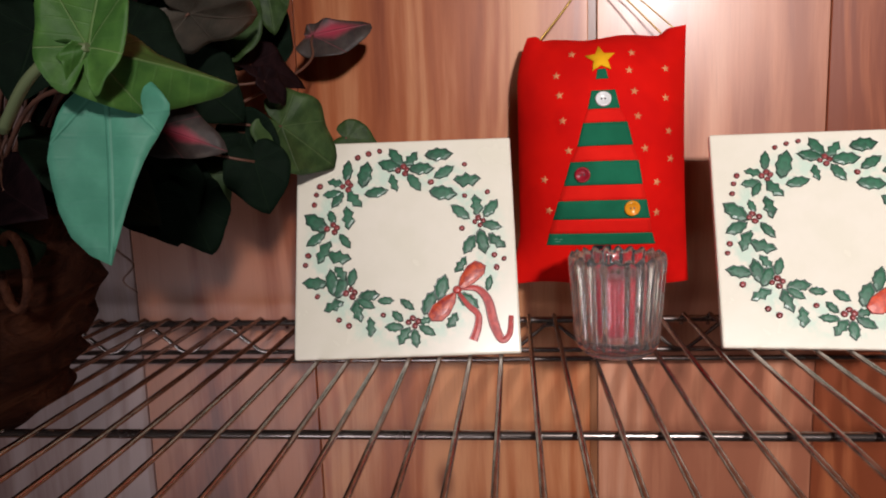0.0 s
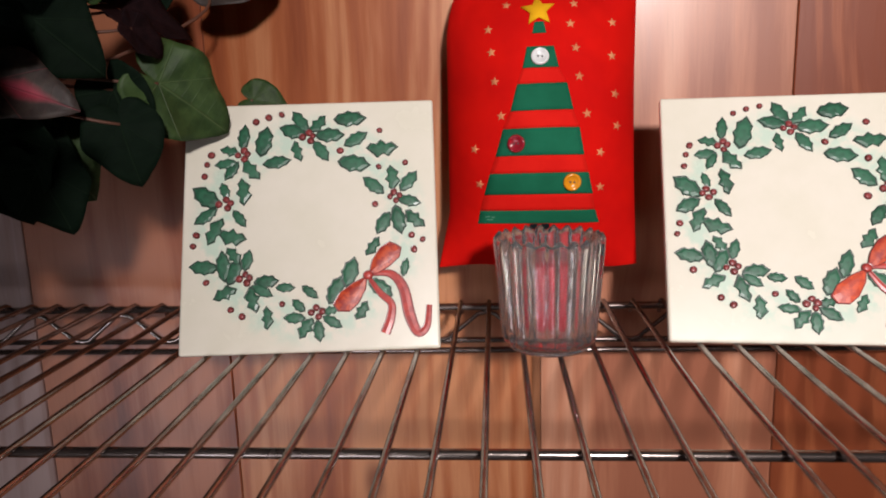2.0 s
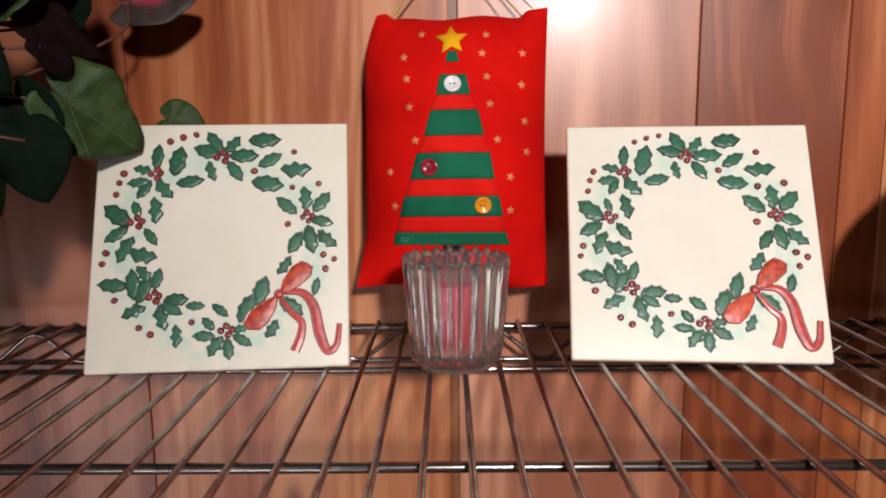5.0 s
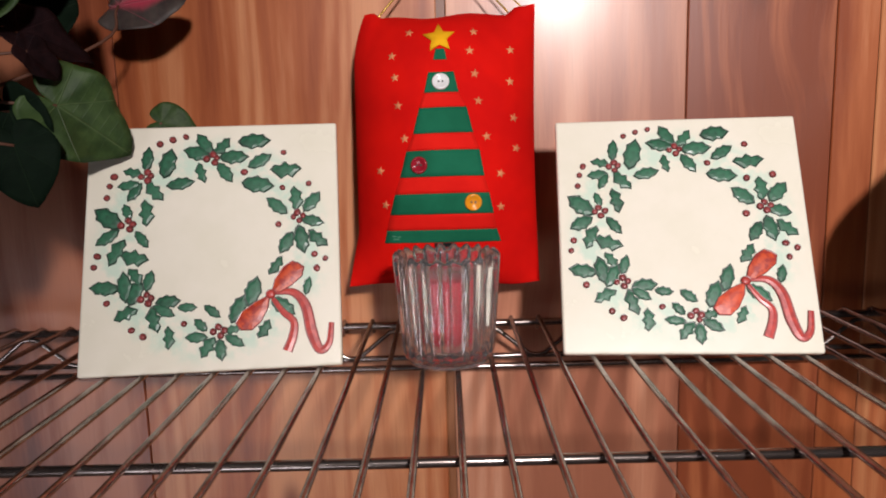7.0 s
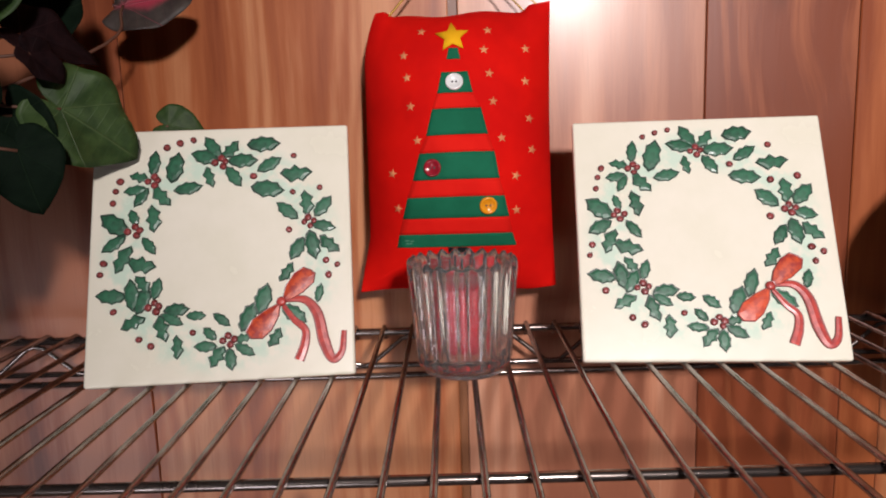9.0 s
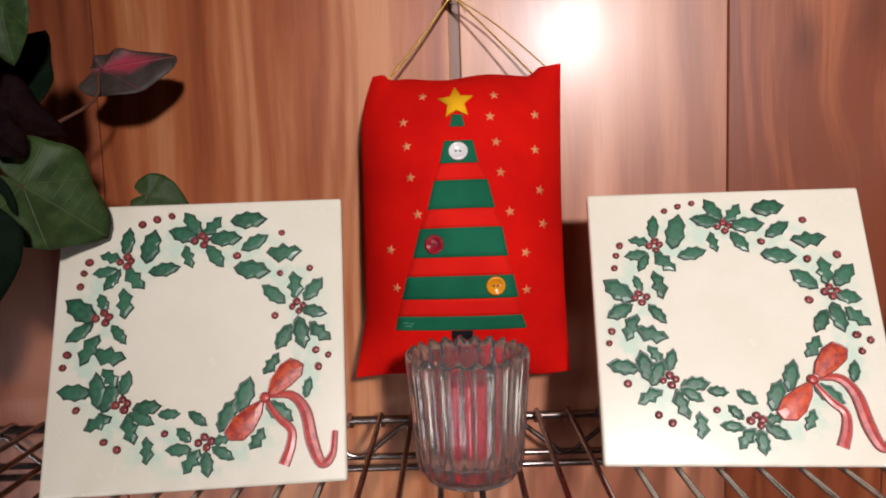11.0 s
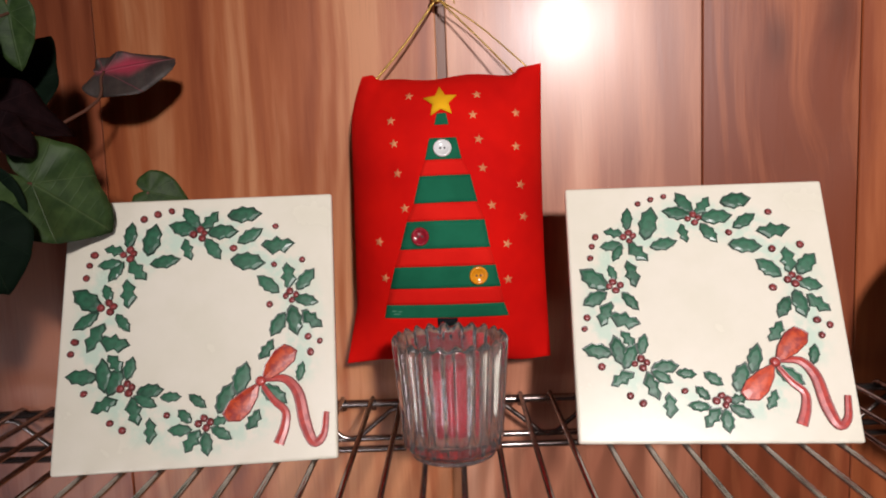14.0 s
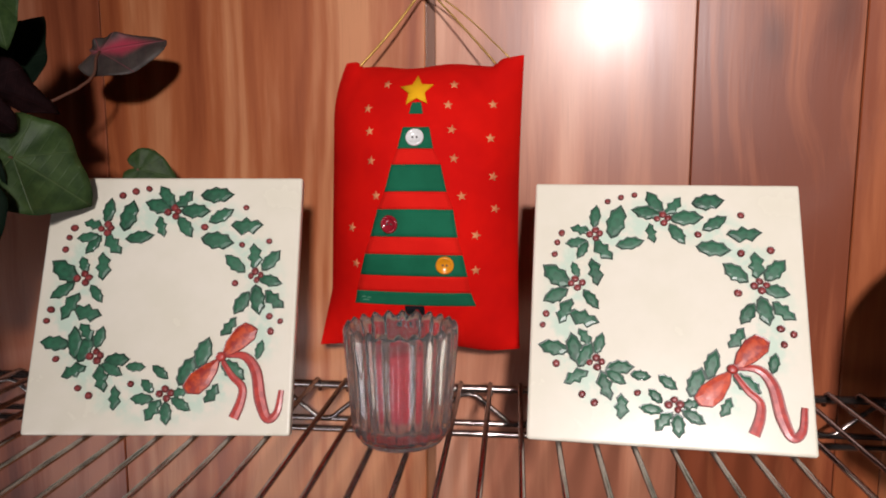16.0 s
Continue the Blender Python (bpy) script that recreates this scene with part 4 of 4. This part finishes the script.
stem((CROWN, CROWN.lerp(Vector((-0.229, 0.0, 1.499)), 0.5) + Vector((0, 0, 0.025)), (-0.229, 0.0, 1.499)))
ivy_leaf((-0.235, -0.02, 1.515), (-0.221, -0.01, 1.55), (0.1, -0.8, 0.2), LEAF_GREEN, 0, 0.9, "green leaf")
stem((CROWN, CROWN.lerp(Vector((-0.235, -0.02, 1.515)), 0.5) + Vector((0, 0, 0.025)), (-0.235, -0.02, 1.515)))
ivy_leaf((-0.236, 0.03, 1.509), (-0.22, 0.04, 1.547), (0.1, -0.8, 0.2), LEAF_DEEP_SHADE, 2, 0.9, "dark green leaf, shade put into its colour")
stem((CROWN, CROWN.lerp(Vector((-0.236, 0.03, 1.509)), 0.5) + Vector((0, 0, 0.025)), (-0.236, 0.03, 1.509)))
ivy_leaf((-0.261, -0.17, 1.5), (-0.271, -0.18, 1.469), (0.2, -0.8, 0.2), LEAF_DEEP_SHADE, 0, 1.1, "dark green leaf, shade put into its colour")
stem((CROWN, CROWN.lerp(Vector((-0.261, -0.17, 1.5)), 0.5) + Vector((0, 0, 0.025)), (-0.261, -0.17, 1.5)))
ivy_leaf((-0.213, -0.02, 1.486), (-0.205, 0.0, 1.472), (0.1, -0.8, 0.5), LEAF_WINE_SHADE, 3, 1.0, "wine-red leaf, shade put into its colour")
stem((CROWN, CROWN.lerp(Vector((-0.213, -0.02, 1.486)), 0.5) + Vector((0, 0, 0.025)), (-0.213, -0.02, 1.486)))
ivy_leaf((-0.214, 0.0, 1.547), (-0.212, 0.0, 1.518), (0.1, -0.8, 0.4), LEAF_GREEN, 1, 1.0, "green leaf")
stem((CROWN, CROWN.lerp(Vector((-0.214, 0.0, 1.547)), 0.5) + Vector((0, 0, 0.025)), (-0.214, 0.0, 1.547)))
ivy_leaf((-0.22, -0.03, 1.436), (-0.212, -0.03, 1.402), (0.3, -0.8, 0.2), LEAF_DEEP_SHADE, 2, 1.0, "dark green leaf, shade put into its colour")
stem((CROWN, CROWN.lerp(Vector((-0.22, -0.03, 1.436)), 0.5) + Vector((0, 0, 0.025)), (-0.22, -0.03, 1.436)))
ivy_leaf((-0.233, -0.01, 1.455), (-0.224, 0.0, 1.417), (0.2, -0.8, 0.1), LEAF_DEEP_SHADE, 1, 1.0, "dark green leaf with the crown's shade put into its colour")
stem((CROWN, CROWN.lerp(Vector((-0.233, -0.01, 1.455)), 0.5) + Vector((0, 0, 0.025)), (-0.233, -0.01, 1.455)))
ivy_leaf((-0.241, -0.13, 1.503), (-0.217, -0.12, 1.484), (0.1, -0.7, 0.4), LEAF_DEEP_SHADE, 0, 1.0, "dark green leaf, shade put into its colour")
stem((CROWN, CROWN.lerp(Vector((-0.241, -0.13, 1.503)), 0.5) + Vector((0, 0, 0.025)), (-0.241, -0.13, 1.503)))
# Backing leaves; their near-black colour stands in for deep shade.
ivy_leaf((-0.284, -0.045, 1.485), (-0.255, -0.035, 1.446), (0.15, -0.9, 0.2), LEAF_DEEP_SHADE, 0, 1.0, "dark green leaf with the crown's shade put into its colour")
ivy_leaf((-0.252, -0.045, 1.49), (-0.223, -0.035, 1.461), (0.15, -0.9, 0.2), LEAF_DEEP_SHADE, 0, 1.0, "dark green leaf with the crown's shade put into its colour")
ivy_leaf((-0.321, -0.045, 1.459), (-0.3, -0.035, 1.415), (0.15, -0.9, 0.2), LEAF_DEEP_SHADE, 0, 1.0, "dark green leaf with the crown's shade put into its colour")
ivy_leaf((-0.285, -0.045, 1.447), (-0.265, -0.035, 1.403), (0.15, -0.9, 0.2), LEAF_DEEP_SHADE, 0, 1.0, "dark green leaf with the crown's shade put into its colour")
ivy_leaf((-0.359, -0.045, 1.425), (-0.347, -0.035, 1.39), (0.15, -0.9, 0.2), LEAF_DEEP_SHADE, 0, 1.0, "dark green leaf with the crown's shade put into its colour")
ivy_leaf((-0.276, -0.045, 1.527), (-0.256, -0.035, 1.497), (0.15, -0.9, 0.2), LEAF_DEEP_SHADE, 0, 1.0, "dark green leaf with the crown's shade put into its colour")
ivy_leaf((-0.359, -0.045, 1.531), (-0.357, -0.035, 1.488), (0.15, -0.9, 0.2), LEAF_DEEP_SHADE, 0, 1.0, "dark green leaf with the crown's shade put into its colour")
ivy_leaf((-0.26, -0.045, 1.513), (-0.228, -0.035, 1.486), (0.15, -0.9, 0.2), LEAF_DEEP_SHADE, 0, 1.0, "dark green leaf with the crown's shade put into its colour")
ivy_leaf((-0.331, -0.045, 1.493), (-0.363, -0.035, 1.449), (0.15, -0.9, 0.2), LEAF_DEEP_SHADE, 0, 1.0, "dark green leaf with the crown's shade put into its colour")
ivy_leaf((-0.285, -0.045, 1.426), (-0.275, -0.035, 1.382), (0.15, -0.9, 0.2), LEAF_DEEP_SHADE, 0, 1.0, "dark green leaf with the crown's shade put into its colour")
ivy_leaf((-0.259, -0.045, 1.415), (-0.252, -0.035, 1.376), (0.15, -0.9, 0.2), LEAF_DEEP_SHADE, 0, 1.0, "dark green leaf with the crown's shade put into its colour")
ivy_leaf((-0.272, -0.045, 1.433), (-0.297, -0.035, 1.389), (0.15, -0.9, 0.2), LEAF_DEEP_SHADE, 0, 1.0, "dark green leaf with the crown's shade put into its colour")
stem(((-0.281, -0.1, 1.406), (-0.278, -0.1, 1.393), (-0.268, -0.1, 1.383), (-0.275, -0.1, 1.374), (-0.267, -0.1, 1.367)), 0.0006)
random.seed(11)
for k in range(64):
    # inner leaves that fill the crown, its shade put into their colour
    a, up = random.uniform(0, math.tau), random.uniform(-0.25, 1.0)
    d = Vector((math.cos(a) * random.uniform(0.5, 1.0), math.sin(a) * random.uniform(0.5, 1.0), up)).normalized()
    base = CROWN + Vector((d.x * 0.095, d.y * 0.085, 0.045 + d.z * 0.15)) * random.uniform(0.55, 1.05)
    if base.x > -0.262 or base.z < SHELF + 0.10:
        continue
    tip = base + (d + Vector((random.uniform(-0.5, 0.5), random.uniform(-0.6, 0.3), random.uniform(-0.9, 0.2)))).normalized() * random.uniform(0.040, 0.058)
    if tip.x > -0.235:
        tip.x = -0.24 - random.uniform(0, 0.02)
    mat = random.choice((LEAF_DEEP_SHADE, LEAF_DEEP_SHADE, LEAF_WINE_SHADE))
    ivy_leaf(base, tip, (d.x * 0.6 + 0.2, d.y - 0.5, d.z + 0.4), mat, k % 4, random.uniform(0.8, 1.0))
    stem((CROWN + Vector((random.uniform(-0.02, 0.02), random.uniform(-0.02, 0.02), -0.004)), CROWN.lerp(base, 0.6) + Vector((0, 0, 0.02)), base), 0.0009)

# ---- an ornament further along, known by the shade it throws on the boards ----
# Unseen: its bell form, colour and loop are made up to shape that shade.
bell = thing("bell_ornament", pose(0.415, 0.018, SHELF), "unseen shadow caster on the shelf, its dark green bell form made up", "ornament")
bm = bmesh.new()
turned = spline([Vector(p).to_3d() for p in ((0.112, 0.002), (0.117, 0.020), (0.117, 0.068), (0.110, 0.092), (0.088, 0.118), (0.063, 0.147), (0.046, 0.176), (0.030, 0.205), (0.008, 0.222))], 5)
lathe(bm, [(0.02, 0.0)] + [(p.x, p.y) for p in turned] + [(0.003, 0.2235)], 48)
part("bell_body", bm, LEAF_EDGE, bell, smooth=True)
bm = bmesh.new()
tube(bm, [(0.007 * math.cos(t), 0, 0.230 + 0.008 * math.sin(t)) for t in [k * math.tau / 16 for k in range(16)]], 0.0012, 8, closed=True)
part("hanging_loop", bm, BRASS_DARK, bell, "made-up thin brass loop")
